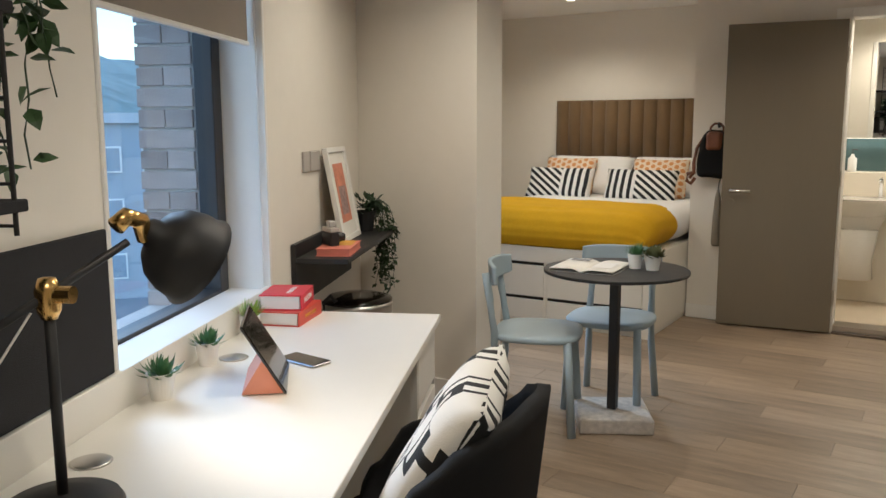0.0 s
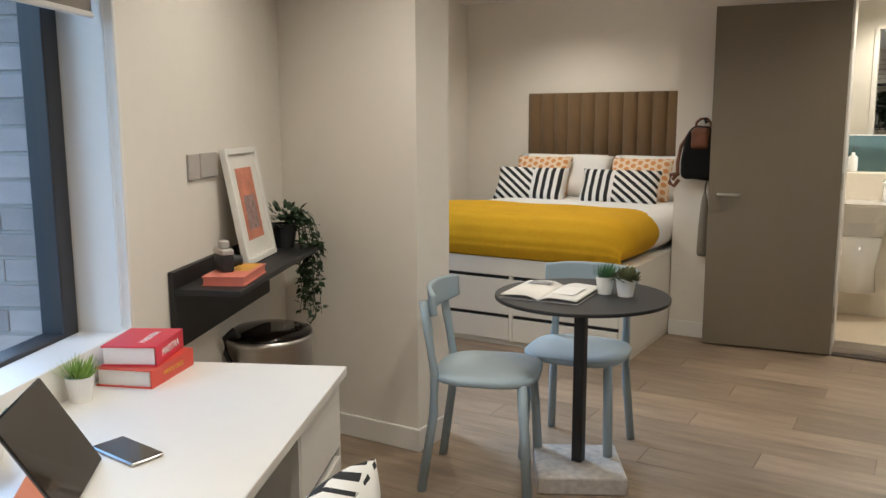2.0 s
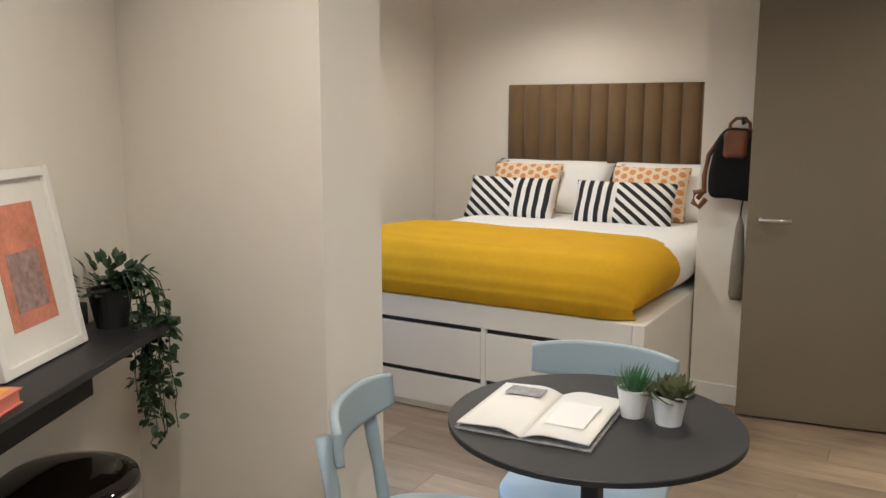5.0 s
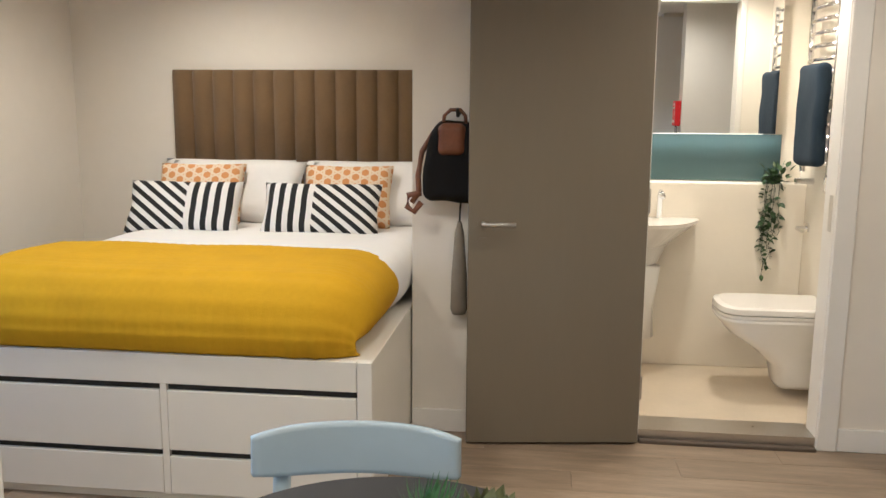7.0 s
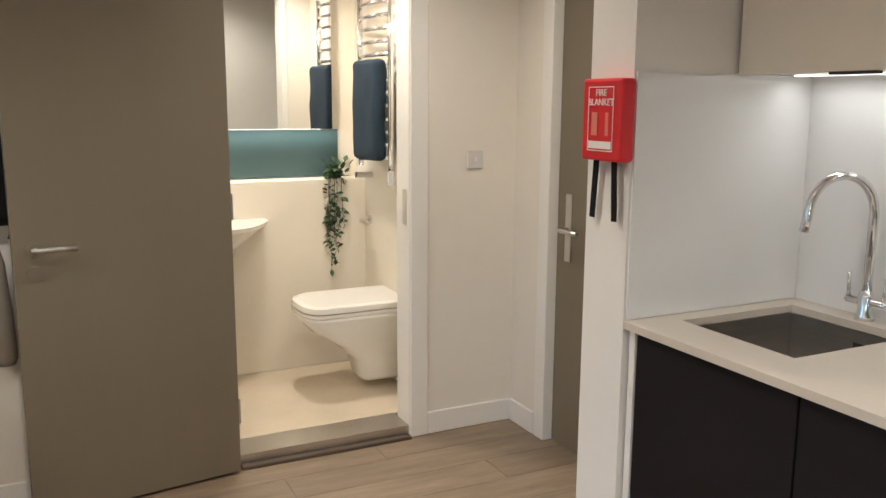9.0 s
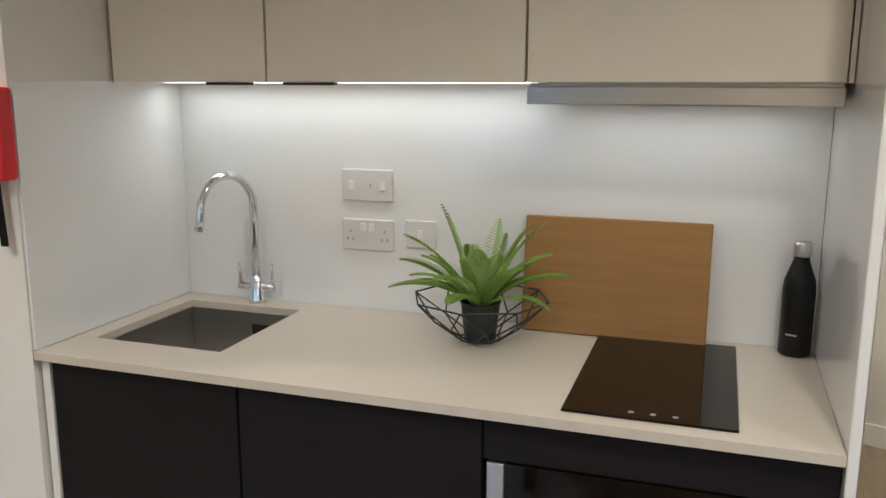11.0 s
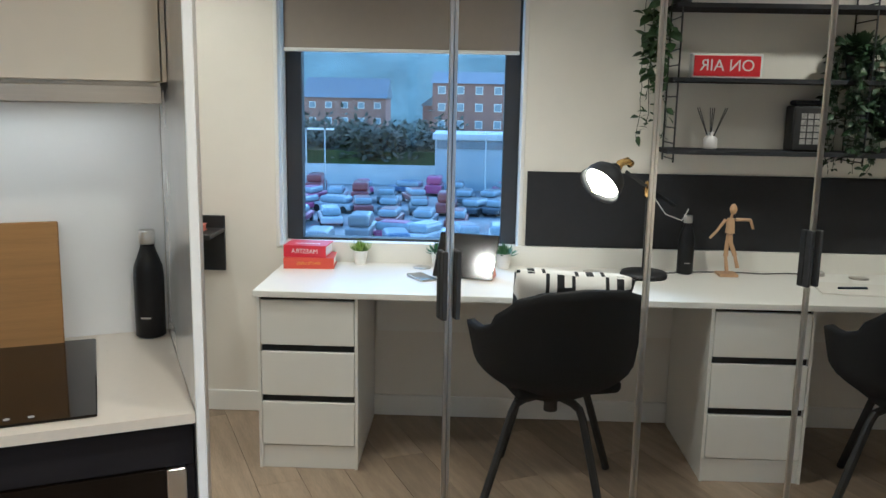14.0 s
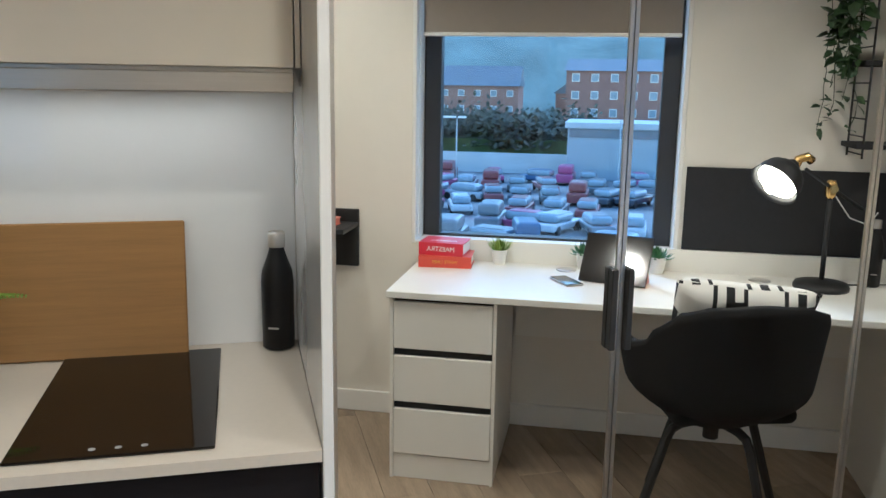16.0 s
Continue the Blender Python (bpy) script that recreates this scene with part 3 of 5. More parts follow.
def stripes_material():
    """White cloth with black bands: upright ones on one half, slanting ones on the other."""
    m = material("black_white_stripes", (0.8, 0.78, 0.74), 0.85, vary=0, bump=0.3, bump_scale=300)
    nt, b = m.node_tree, m.node_tree.nodes["Principled BSDF"]
    tex = nt.nodes.new("ShaderNodeTexCoord")
    sep = nt.nodes.new("ShaderNodeSeparateXYZ")
    nt.links.new(tex.outputs["Object"], sep.inputs[0])

    def math_node(op, a, c=None, v=0.0):
        nd = nt.nodes.new("ShaderNodeMath")
        nd.operation = op
        nt.links.new(a, nd.inputs[0])
        if c is not None:
            nt.links.new(c, nd.inputs[1])
        else:
            nd.inputs[1].default_value = v
        return nd.outputs[0]

    x, y = sep.outputs[0], sep.outputs[1]
    up = math_node("GREATER_THAN", math_node("FRACT", math_node("MULTIPLY", x, v=17.0)), v=0.5)
    slant = math_node("GREATER_THAN", math_node("FRACT", math_node("MULTIPLY", math_node("ADD", math_node("MULTIPLY", x, v=0.75), math_node("MULTIPLY", y, v=1.0)), v=17.0)), v=0.5)
    half = math_node("GREATER_THAN", x, v=-0.03)
    mx = nt.nodes.new("ShaderNodeMix")
    nt.links.new(half, mx.inputs["Factor"])
    nt.links.new(up, mx.inputs["A"])
    nt.links.new(slant, mx.inputs["B"])
    col = nt.nodes.new("ShaderNodeMix")
    col.data_type = "RGBA"
    col.inputs[6].default_value, col.inputs[7].default_value = (0.80, 0.78, 0.75, 1), (0.012, 0.012, 0.013, 1)
    nt.links.new(mx.outputs[0], col.inputs[0])
    nt.links.new(col.outputs[2], b.inputs["Base Color"])
    return m


def lattice_material():
    """Orange cloth with a pale star lattice."""
    m = material("orange_lattice_cloth", (0.66, 0.30, 0.10), 0.85, vary=0, bump=0.3, bump_scale=300)
    nt, b = m.node_tree, m.node_tree.nodes["Principled BSDF"]
    tex = nt.nodes.new("ShaderNodeTexCoord")
    last = None
    for k, ang in enumerate((0, 60, 120)):
        mp = nt.nodes.new("ShaderNodeMapping")
        mp.inputs["Rotation"].default_value = (0, 0, radians(ang))
        w = nt.nodes.new("ShaderNodeTexWave")
        w.inputs["Scale"].default_value = 6.5
        gt = nt.nodes.new("ShaderNodeMath")
        gt.operation = "GREATER_THAN"
        gt.inputs[1].default_value = 0.86
        nt.links.new(tex.outputs["Object"], mp.inputs[0])
        nt.links.new(mp.outputs[0], w.inputs[0])
        nt.links.new(w.outputs["Fac"], gt.inputs[0])
        if last is None:
            last = gt.outputs[0]
        else:
            mxm = nt.nodes.new("ShaderNodeMath")
            mxm.operation = "MAXIMUM"
            nt.links.new(last, mxm.inputs[0])
            nt.links.new(gt.outputs[0], mxm.inputs[1])
            last = mxm.outputs[0]
    col = nt.nodes.new("ShaderNodeMix")
    col.data_type = "RGBA"
    col.inputs[6].default_value, col.inputs[7].default_value = (0.64, 0.29, 0.10, 1), (0.80, 0.66, 0.48, 1)
    nt.links.new(last, col.inputs[0])
    nt.links.new(col.outputs[2], b.inputs["Base Color"])
    return m


def blocks_material():
    """White cloth with broken black bars."""
    m = material("black_white_blocks", (0.8, 0.78, 0.75), 0.85, vary=0, bump=0.3, bump_scale=300)
    nt, b = m.node_tree, m.node_tree.nodes["Principled BSDF"]
    tex, mp, br = nt.nodes.new("ShaderNodeTexCoord"), nt.nodes.new("ShaderNodeMapping"), nt.nodes.new("ShaderNodeTexBrick")
    nt.links.new(tex.outputs["Object"], mp.inputs[0])
    nt.links.new(mp.outputs[0], br.inputs[0])
    br.inputs["Scale"].default_value = 1.0
    br.inputs["Brick Width"].default_value, br.inputs["Row Height"].default_value = 0.115, 0.052
    br.inputs["Mortar Size"].default_value, br.inputs["Mortar Smooth"].default_value = 0.013, 0.0
    br.inputs["Color1"].default_value, br.inputs["Color2"].default_value = (0.80, 0.78, 0.74, 1), (0.80, 0.78, 0.74, 1)
    br.inputs["Mortar"].default_value = (0.012, 0.012, 0.013, 1)
    ck = nt.nodes.new("ShaderNodeTexChecker")
    ck.inputs["Scale"].default_value = 9.6
    ck.inputs["Color1"].default_value, ck.inputs["Color2"].default_value = (0, 0, 0, 1), (1, 1, 1, 1)
    nt.links.new(mp.outputs[0], ck.inputs[0])
    mx = nt.nodes.new("ShaderNodeMix")
    mx.data_type = "RGBA"
    nt.links.new(ck.outputs["Fac"], mx.inputs[0])
    nt.links.new(br.outputs[0], mx.inputs[6])
    mx.inputs[7].default_value = (0.80, 0.78, 0.74, 1)
    nt.links.new(mx.outputs[2], b.inputs["Base Color"])
    return m


M["stripes"], M["lattice"], M["blocks"] = stripes_material(), lattice_material(), blocks_material()
for x in (-3.42, -2.62):
    for k, (dx, dy, tilt) in enumerate(((-0.02, 2.47, 62), (0.06, 2.38, 58))):
        solid("pillow", cushion(0.76, 0.38, 0.15, seed=x + k), M["white"], "white cotton pillow leaning on the headboard", "pillow", m=pose(x + dx, dy, 0.965, tilt, 0, 0), smooth=True)["group"] = "white pillows"
for x in (-3.50, -2.70):
    solid("cushion", cushion(0.47, 0.35, 0.13, seed=x), M["lattice"], "orange cushion with pale lattice pattern, leaning on pillows", "cushion", m=pose(x, 2.25, 0.965, 64, 0, 2), smooth=True)["group"] = "orange cushions"
for x, rz in ((-3.49, 180), (-2.78, 0)):
    c = solid("lumbar_cushion", cushion(0.60, 0.29, 0.12, seed=x), M["stripes"], "long black and white striped cushion on the bed", "cushion", m=pose(x, 2.02, 0.918, 62, 0, 0) @ pose(0, 0, 0, 0, 0, rz), smooth=True)
    c["group"] = "striped cushions"

# ---- backpack and umbrella on the bathroom wall ----
bag = thing("backpack", pose(-2.045, 1.54, 1.40), "black nylon backpack with tan leather flap, hung up", "backpack")
sack = rounded_slab(-0.15, 0.13, -0.108, -0.008, -0.37, -0.03, 0.049, amp=0.012, freq=9)
for v in sack.verts:
    # narrower towards the drawn-in top, sagging below
    f = max(0.0, (v.co.z + 0.24) / 0.21)
    v.co.x = -0.01 + (v.co.x + 0.01) * (1 - 0.42 * f ** 1.5)
part("body", sack, M["nylon"], bag, smooth=True)
part("flap", rounded_slab(-0.092, 0.05, -0.124, -0.06, -0.185, -0.03, 0.042, amp=0.004, freq=12), M["leather"], bag, "tan leather flap", True)
part("top_handle", tube([(-0.06, -0.075, -0.06), (-0.055, -0.075, -0.01), (-0.03, -0.07, 0.014), (0.01, -0.07, 0.014), (0.032, -0.075, -0.01), (0.036, -0.075, -0.06)], 0.008), M["leather"], bag, "leather loop handle", True)
part("shoulder_strap", tube([(-0.10, -0.06, -0.08), (-0.15, -0.06, -0.16), (-0.165, -0.07, -0.26), (-0.16, -0.08, -0.33), (-0.19, -0.08, -0.37)], 0.012), M["leather"], bag, smooth=True)
part("strap_end", tube([(-0.15, -0.08, -0.33), (-0.205, -0.08, -0.34), (-0.21, -0.08, -0.39), (-0.18, -0.08, -0.41), (-0.15, -0.08, -0.37)], 0.013), M["leather"], bag, "leather strap end", True)
part("shoulder_strap", tube([(0.05, -0.04, -0.33), (0.06, -0.045, -0.37), (0.055, -0.045, -0.42)], 0.012), M["nylon"], bag, smooth=True)
part("hook", tube([(0, -0.002, 0.0), (0, -0.07, -0.01), (0, -0.085, 0.02)], 0.007), M["black"], bag)
um = thing("folded_umbrella", pose(-2.035, 1.53, 0.95), "folded grey cloth umbrella hung on the wall", "umbrella")
part("cloth", lathe([(0.008, 0.0), (0.02, -0.05), (0.032, -0.22), (0.036, -0.38), (0.028, -0.40), (0.004, -0.405)], 14, (0, -0.045, 0)), M["umbrella"], um, smooth=True)
part("strap", tube([(0, -0.045, 0), (0.0, -0.03, 0.05), (0, -0.004, 0.07)], 0.004), M["black"], um)

# ---- bathroom ----
BZ = 0.05
structure("bathroom_floor", B(-2.02, -0.25, 1.70, 2.75, -0.02, BZ), M["bathfloor"], "cream speckled wet-room floor", category="floor")
bm = B(-0.33, -0.20, 1.66, 2.75, BZ, 2.32)
box(bm, -2.025, -1.97, 1.661, 2.75, BZ, 2.32)
box(bm, -1.97, -0.33, 2.66, 2.75, BZ, 2.32)
structure("bathroom_wall", bm, M["bathwall"], "glossy cream wet-room wall panels")
structure("bathroom_ceiling", B(-2.02, -0.2, 1.661, 2.75, 2.32, 2.37), M["ceiling"], "white bathroom ceiling", category="ceiling")
structure("bathroom_boxing", B(-1.969, -0.331, 2.52, 2.659, BZ, 1.045, bevel=0.004), M["bathwall"], "cream half-height boxing with ledge")
solid("teal_splashback", B(-1.96, -0.44, 2.645, 2.658, 1.05, 1.297), M["teal"], "dark teal glass strip above the ledge", "splashback")
mc = thing("mirror_cabinet", pose(0, 0, 0), "mirror-fronted cabinet above the basin", "mirror cabinet")
part("body", B(-1.95, -0.50, 2.56, 2.657, 1.302, 2.20), M["gloss"], mc)
part("mirror", B(-1.95, -0.50, 2.551, 2.558, 1.302, 2.20), M["mirror"], mc)
part("light_strip", B(-1.95, -0.55, 2.60, 2.62, 1.2975, 1.3015), M["strip"], mc)
bs = thing("wash_basin", pose(-1.22, 2.52, 0), "white ceramic basin with semi pedestal and tap", "basin")
bm = bmesh.new()
prof = [(0.86, 1.0), (0.84, 0.97), (0.72, 0.55), (0.62, 0.42)]
rings = []
for z, k in prof:
    rings.append([bm.verts.new((0.34 * k * math.sin(a), -0.36 * k * (1 - abs(math.sin(a)) ** 3 * 0.75), z)) for a in [math.pi * (i / 20 - 0.5) for i in range(21)]] + [bm.verts.new((0.34 * k, -0.001, z)), bm.verts.new((-0.34 * k, -0.001, z))])
for a, b in zip(rings, rings[1:]):
    for i in range(len(a)):
        bm.faces.new((a[i], a[(i + 1) % len(a)], b[(i + 1) % len(a)], b[i]))
bm.faces.new(rings[0])
bm.faces.new(rings[-1][::-1])
part("bowl", bm, M["ceramic"], bs, smooth=False)
part("pedestal", lathe([(0.13, 0.25), (0.12, 0.40), (0.15, 0.62)], 20, (0, -0.13, 0)), M["ceramic"], bs, smooth=True)
part("tap", tube([(0.14, -0.06, 0.86), (0.14, -0.06, 0.98), (0.14, -0.075, 1.0), (0.14, -0.17, 0.985)], 0.014, 10), M["chrome"], bs, "chrome mixer tap", True)
sp = thing("soap_dispenser", pose(-1.30, 2.59, 1.045), "dark glass soap bottle with pump on the ledge", "soap bottle")
part("bottle", lathe([(0.03, 0), (0.032, 0.01), (0.032, 0.10), (0.012, 0.12), (0.012, 0.135)], 18), M["pot"], sp, smooth=True)
part("pump", tube([(0, 0, 0.135), (0, 0, 0.17), (0.035, 0, 0.168)], 0.006), M["black"], sp)
wc = thing("toilet", pose(-0.332, 2.12, BZ), "white wall-hung toilet with closed lid", "toilet")


def d_ring(bm, length, width, z, n=22):
    pts = []
    for i in range(n + 1):
        a = math.pi * (i / n - 0.5)
        c, s2 = abs(math.cos(a)) ** 0.62, math.copysign(abs(math.sin(a)) ** 0.72, math.sin(a))
        pts.append(bm.verts.new((-(length - width * 0.36) - width * 0.36 * c, width / 2 * s2, z)))
    return pts + [bm.verts.new((0, width / 2, z)), bm.verts.new((0, -width / 2, z))]


def d_body(levels):
    bm = bmesh.new()
    rs = [d_ring(bm, *lv) for lv in levels]
    for a, b in zip(rs, rs[1:]):
        for i in range(len(a)):
            bm.faces.new((a[i], a[(i + 1) % len(a)], b[(i + 1) % len(a)], b[i]))
    bm.faces.new(rs[0][::-1])
    bm.faces.new(rs[-1])
    return bm


part("pan", d_body([(0.21, 0.18, 0.05), (0.22, 0.20, 0.07), (0.24, 0.22, 0.16), (0.33, 0.28, 0.24), (0.45, 0.33, 0.32), (0.505, 0.36, 0.385), (0.51, 0.365, 0.40)]), M["ceramic"], wc, smooth=True)
part("seat", d_body([(0.505, 0.36, 0.404), (0.51, 0.365, 0.408), (0.51, 0.365, 0.422)]), M["ceramic"], wc)
part("lid", d_body([(0.508, 0.362, 0.426), (0.51, 0.365, 0.43), (0.505, 0.36, 0.452), (0.48, 0.33, 0.46)]), M["ceramic"], wc)
tr = thing("towel_rail", pose(-0.332, 2.02, 0), "chrome ladder towel radiator on the bathroom wall", "towel rail")
for y in (0.0, 0.40):
    part("upright", C((-0.06, y, 1.12), (-0.06, y, 2.0), 0.014, n=12), M["chrome"], tr, smooth=True)
for i in range(14):
    z = 1.18 + i * 0.06
    part("rung", tube([(-0.06, 0, z), (-0.085, 0.1, z), (-0.092, 0.2, z), (-0.085, 0.3, z), (-0.06, 0.4, z)], 0.010, 8), M["chrome"], tr, smooth=True)
part("valve", C((-0.06, 0, 1.05), (-0.06, 0, 1.12), 0.018), M["chrome"], tr)
part("valve", C((-0.0, 0.4, 1.07), (-0.09, 0.4, 1.07), 0.016), M["chrome"], tr)
solid("towel", rounded_slab(-0.465, -0.40, 2.04, 2.36, 1.16, 1.64, 0.03, amp=0.008, freq=8), M["towel"], "navy towel folded over the chrome rail", "towel", smooth=True)
rh = thing("paper_holder", pose(-0.331, 2.45, 0.83), "chrome toilet roll holder on the wall", "paper holder")
part("rose", C((0, 0, 0), (-0.01, 0, 0), 0.024), M["chrome"], rh)
part("arm", tube([(-0.01, 0, 0), (-0.06, 0, 0), (-0.065, -0.02, -0.005), (-0.065, -0.13, -0.005)], 0.007), M["chrome"], rh)


# ---- plants ----
def leaf(bm, base, tip, width, bend=0.0, side=None):
    base, tip = Vector(base), Vector(tip)
    d = tip - base
    s = d.cross(side or Vector((0.3, 0.2, 1)))
    if s.length < 1e-4:
        s = Vector((1, 0, 0))
    s.normalize()
    nrm = s.cross(d).normalized()
    ctr = [base + d * f + nrm * bend * math.sin(math.pi * f) for f in (0, 0.3, 0.65, 1)]
    ws = (0.12, 1.0, 0.75, 0.02)
    l = [bm.verts.new(c + s * width / 2 * w) for c, w in zip(ctr, ws)]
    m2 = [bm.verts.new(c - nrm * width * 0.08 * w) for c, w in zip(ctr, ws)]
    r = [bm.verts.new(c - s * width / 2 * w) for c, w in zip(ctr, ws)]
    for i in range(3):
        bm.faces.new((l[i], l[i + 1], m2[i + 1], m2[i]))
        bm.faces.new((m2[i], m2[i + 1], r[i + 1], r[i]))


def trailing(name, m, label, mat, strands, length, out, leaf_size, density, seed, pot=True, potmat=None, spread=1.0, bushy=0):
    """A hanging plant: stems that arch over and fall, with many leaves."""
    rnd = random.Random(seed)
    ob = thing(name, m, label, "plant")
    if pot:
        part("pot", lathe([(0.04, 0), (0.055, 0.09), (0.058, 0.10), (0.05, 0.10), (0.048, 0.09), (0.001, 0.088)], 20), potmat or M["black"], ob, smooth=False)
    stems, leaves = bmesh.new(), bmesh.new()
    for k in range(strands):
        a = math.atan2(out[1], out[0]) + rnd.uniform(-1, 1) * spread
        reach = rnd.uniform(0.6, 1.1) * math.hypot(*out)
        drop = length * rnd.uniform(0.45, 1.0)
        p = Vector((0, 0, 0.10 if pot else 0.0))
        pts = []
        for i in range(15):
            f = i / 14
            g = min(1, f * 3)
            pts.append(p + Vector((math.cos(a) * reach * math.sin(g * math.pi / 2), math.sin(a) * reach * math.sin(g * math.pi / 2), 0.05 * math.sin(g * math.pi) - drop * max(0, f - 0.14) / 0.86)) + Vector((rnd.uniform(-1, 1), rnd.uniform(-1, 1), 0)) * 0.012 * f)
        tube(pts, 0.0016, 4, stems)
        for i in range(int(density * 14)):
            f = rnd.uniform(0.02, 1)
            j = min(13, int(f * 14))
            q = pts[j].lerp(pts[j + 1], f * 14 - j)
            v = Vector((rnd.uniform(-1, 1), rnd.uniform(-1, 1), rnd.uniform(-0.9, 0.25))).normalized()
            ls = leaf_size * rnd.uniform(0.6, 1.2) * (1.1 - 0.35 * f)
            leaf(leaves, q + v * 0.006, q + v * (0.006 + ls), ls * 0.62, ls * 0.12, Vector((rnd.uniform(-1, 1), rnd.uniform(-1, 1), 1)))
    for i in range(bushy):
        v = Vector((rnd.uniform(-1, 1), rnd.uniform(-1, 1), rnd.uniform(0.0, 1.1)))
        q = Vector((0, 0, 0.09 if pot else 0)) + v * 0.07
        ls = leaf_size * rnd.uniform(0.7, 1.2)
        leaf(leaves, q, q + v.normalized() * ls, ls * 0.6, ls * 0.1)
    part("stem_mass", stems, M["leafdark"], ob)["kind"] = "stuff"
    part("leaves", leaves, mat, ob)["kind"] = "stuff"
    return ob


def succulent(name, m, label, mat, pot_r, pot_h, kind, seed, potmat=None):
    rnd = random.Random(seed)
    ob = thing(name, m, label, "plant")
    part("pot", lathe([(pot_r * 0.72, 0), (pot_r, pot_h), (pot_r, pot_h + 0.002), (pot_r * 0.88, pot_h + 0.002), (pot_r * 0.86, pot_h - 0.008), (0.001, pot_h - 0.008)], 24), potmat or M["pot"], ob)
    bm = bmesh.new()
    n = {"spiky": 46, "rosette": 60, "grass": 110}[kind]
    for i in range(n):
        a, f = i * 2.39996, (i + 0.5) / n
        el = {"spiky": 0.25 + 1.2 * (1 - f), "rosette": 0.15 + 1.25 * (1 - f), "grass": 0.7 + 0.85 * (1 - f)}[kind]
        ln = {"spiky": 0.055, "rosette": 0.05, "grass": 0.065}[kind] * (0.75 + 0.5 * rnd.random()) * pot_r / 0.04
        d = Vector((math.cos(a) * math.cos(el), math.sin(a) * math.cos(el), math.sin(el)))
        o = Vector((math.cos(a), math.sin(a), 0)) * pot_r * 0.5 * f + Vector((0, 0, pot_h - 0.006))
        wd = {"spiky": 0.016, "rosette": 0.032, "grass": 0.006}[kind] * pot_r / 0.04
        leaf(bm, o, o + d * ln, wd, -0.1 * ln)
    part("leaves", bm, mat, ob)
    return ob


trailing("hanging_ivy", pose(-0.47, 2.56, 1.05), "trailing green ivy hanging over the bathroom ledge", M["leaf"], 9, 0.50, (-0.06, -0.07), 0.042, 2.0, 5, pot=False, spread=0.7, bushy=30)

# ---- desk along the window wall (local: x into the room, y north) ----
dk = thing("desk", WALL, "long white laminate desk along the window wall", "desk")
part("top", B(0.022, 0.64, -3.30, 0.012, 0.716, 0.741, bevel=0.002), M["laminate"], dk)
part("upstand", B(0.001, 0.021, -3.30, 0.0, 0.716, 0.832, bevel=0.002), M["laminate"], dk)
for y in (-0.62, -1.38, -2.55):
    part("cable_grommet", lathe([(0.04, 0.0), (0.042, 0.003), (0.036, 0.005), (0.001, 0.004)], 24, (0.118, y, 0.741)), M["silver"], dk, "silver cable cover", True)
part("back_panel", B(0.017, 0.03, -3.28, -0.41, 0.42, 0.715), M["laminate"], dk)


def pedestal(m):
    ob = thing("drawer_pedestal", m, "white three-drawer pedestal under the desk", "drawers", "desk pedestals")
    part("carcass", B(0.03, 0.60, -0.398, 0.0, 0.02, 0.714), M["laminate"], ob)
    part("plinth", B(0.03, 0.612, -0.396, -0.002, 0.0, 0.095), M["laminate"], ob)
    # added black sheet: the dark of the drawer gaps as a colour
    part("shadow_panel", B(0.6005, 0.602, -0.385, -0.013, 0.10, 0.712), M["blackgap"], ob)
    for a in (-0.398, -0.012):
        part("side_edge", B(0.6005, 0.62, a, a + 0.012, 0.0, 0.714), M["laminate"], ob)
    for z in (0.102, 0.311, 0.520):
        part("drawer_front", B(0.603, 0.622, -0.384, -0.014, z, z + 0.180, bevel=0.002), M["laminate"], ob)
    return ob


ped = pedestal(WALL)
copy_thing(ped, WALL @ pose(0, -1.77, 0))
solid("pinboard", B(0.001, 0.013, -3.30, -1.083, 0.834, 1.174, bevel=0.002), M["charcoal"], "charcoal felt pinboard fixed above the desk", "pinboard", m=WALL)

# books, plants, tablet, phone
bk = thing("red_book", WALL @ pose(0.125, -0.12, 0.741, 0, 0, -4), "thick orange-red hardback book lying on the desk", "book", "desk books")
part("page_block", B(-0.072, 0.07, -0.105, 0.105, 0.004, 0.044), M["paper"], bk)
for z in (0.0, 0.0445):
    part("cover", B(-0.078, 0.075, -0.11, 0.11, z, z + 0.0035), M["orangebook"], bk)
part("spine", B(0.0752, 0.079, -0.11, 0.11, 0.0, 0.048), M["orangebook"], bk)
lettering("WHITE LINES", 0.018, pose(0.0795, 0, 0.024, 90, 0, 90), M["yellowprint"], bk)
bk = thing("red_book", WALL @ pose(0.115, -0.11, 0.7895, 0, 0, 4), "crimson hardback book on top of another book", "book", "desk books")
part("page_block", B(-0.068, 0.066, -0.09, 0.09, 0.004, 0.048), M["paper"], bk)
for z in (0.0, 0.0485):
    part("cover", B(-0.072, 0.07, -0.095, 0.095, z, z + 0.0035), M["redbook"], bk)
part("spine", B(0.0702, 0.074, -0.095, 0.095, 0.0, 0.052), M["redbook"], bk)
lettering("MAESTRA", 0.028, pose(0.0745, 0, 0.026, 90, 0, 90), M["signwhite"], bk)
lettering("MAESTRA", 0.026, pose(0.02, 0, 0.0525, 0, 0, 90), M["signwhite"], bk)

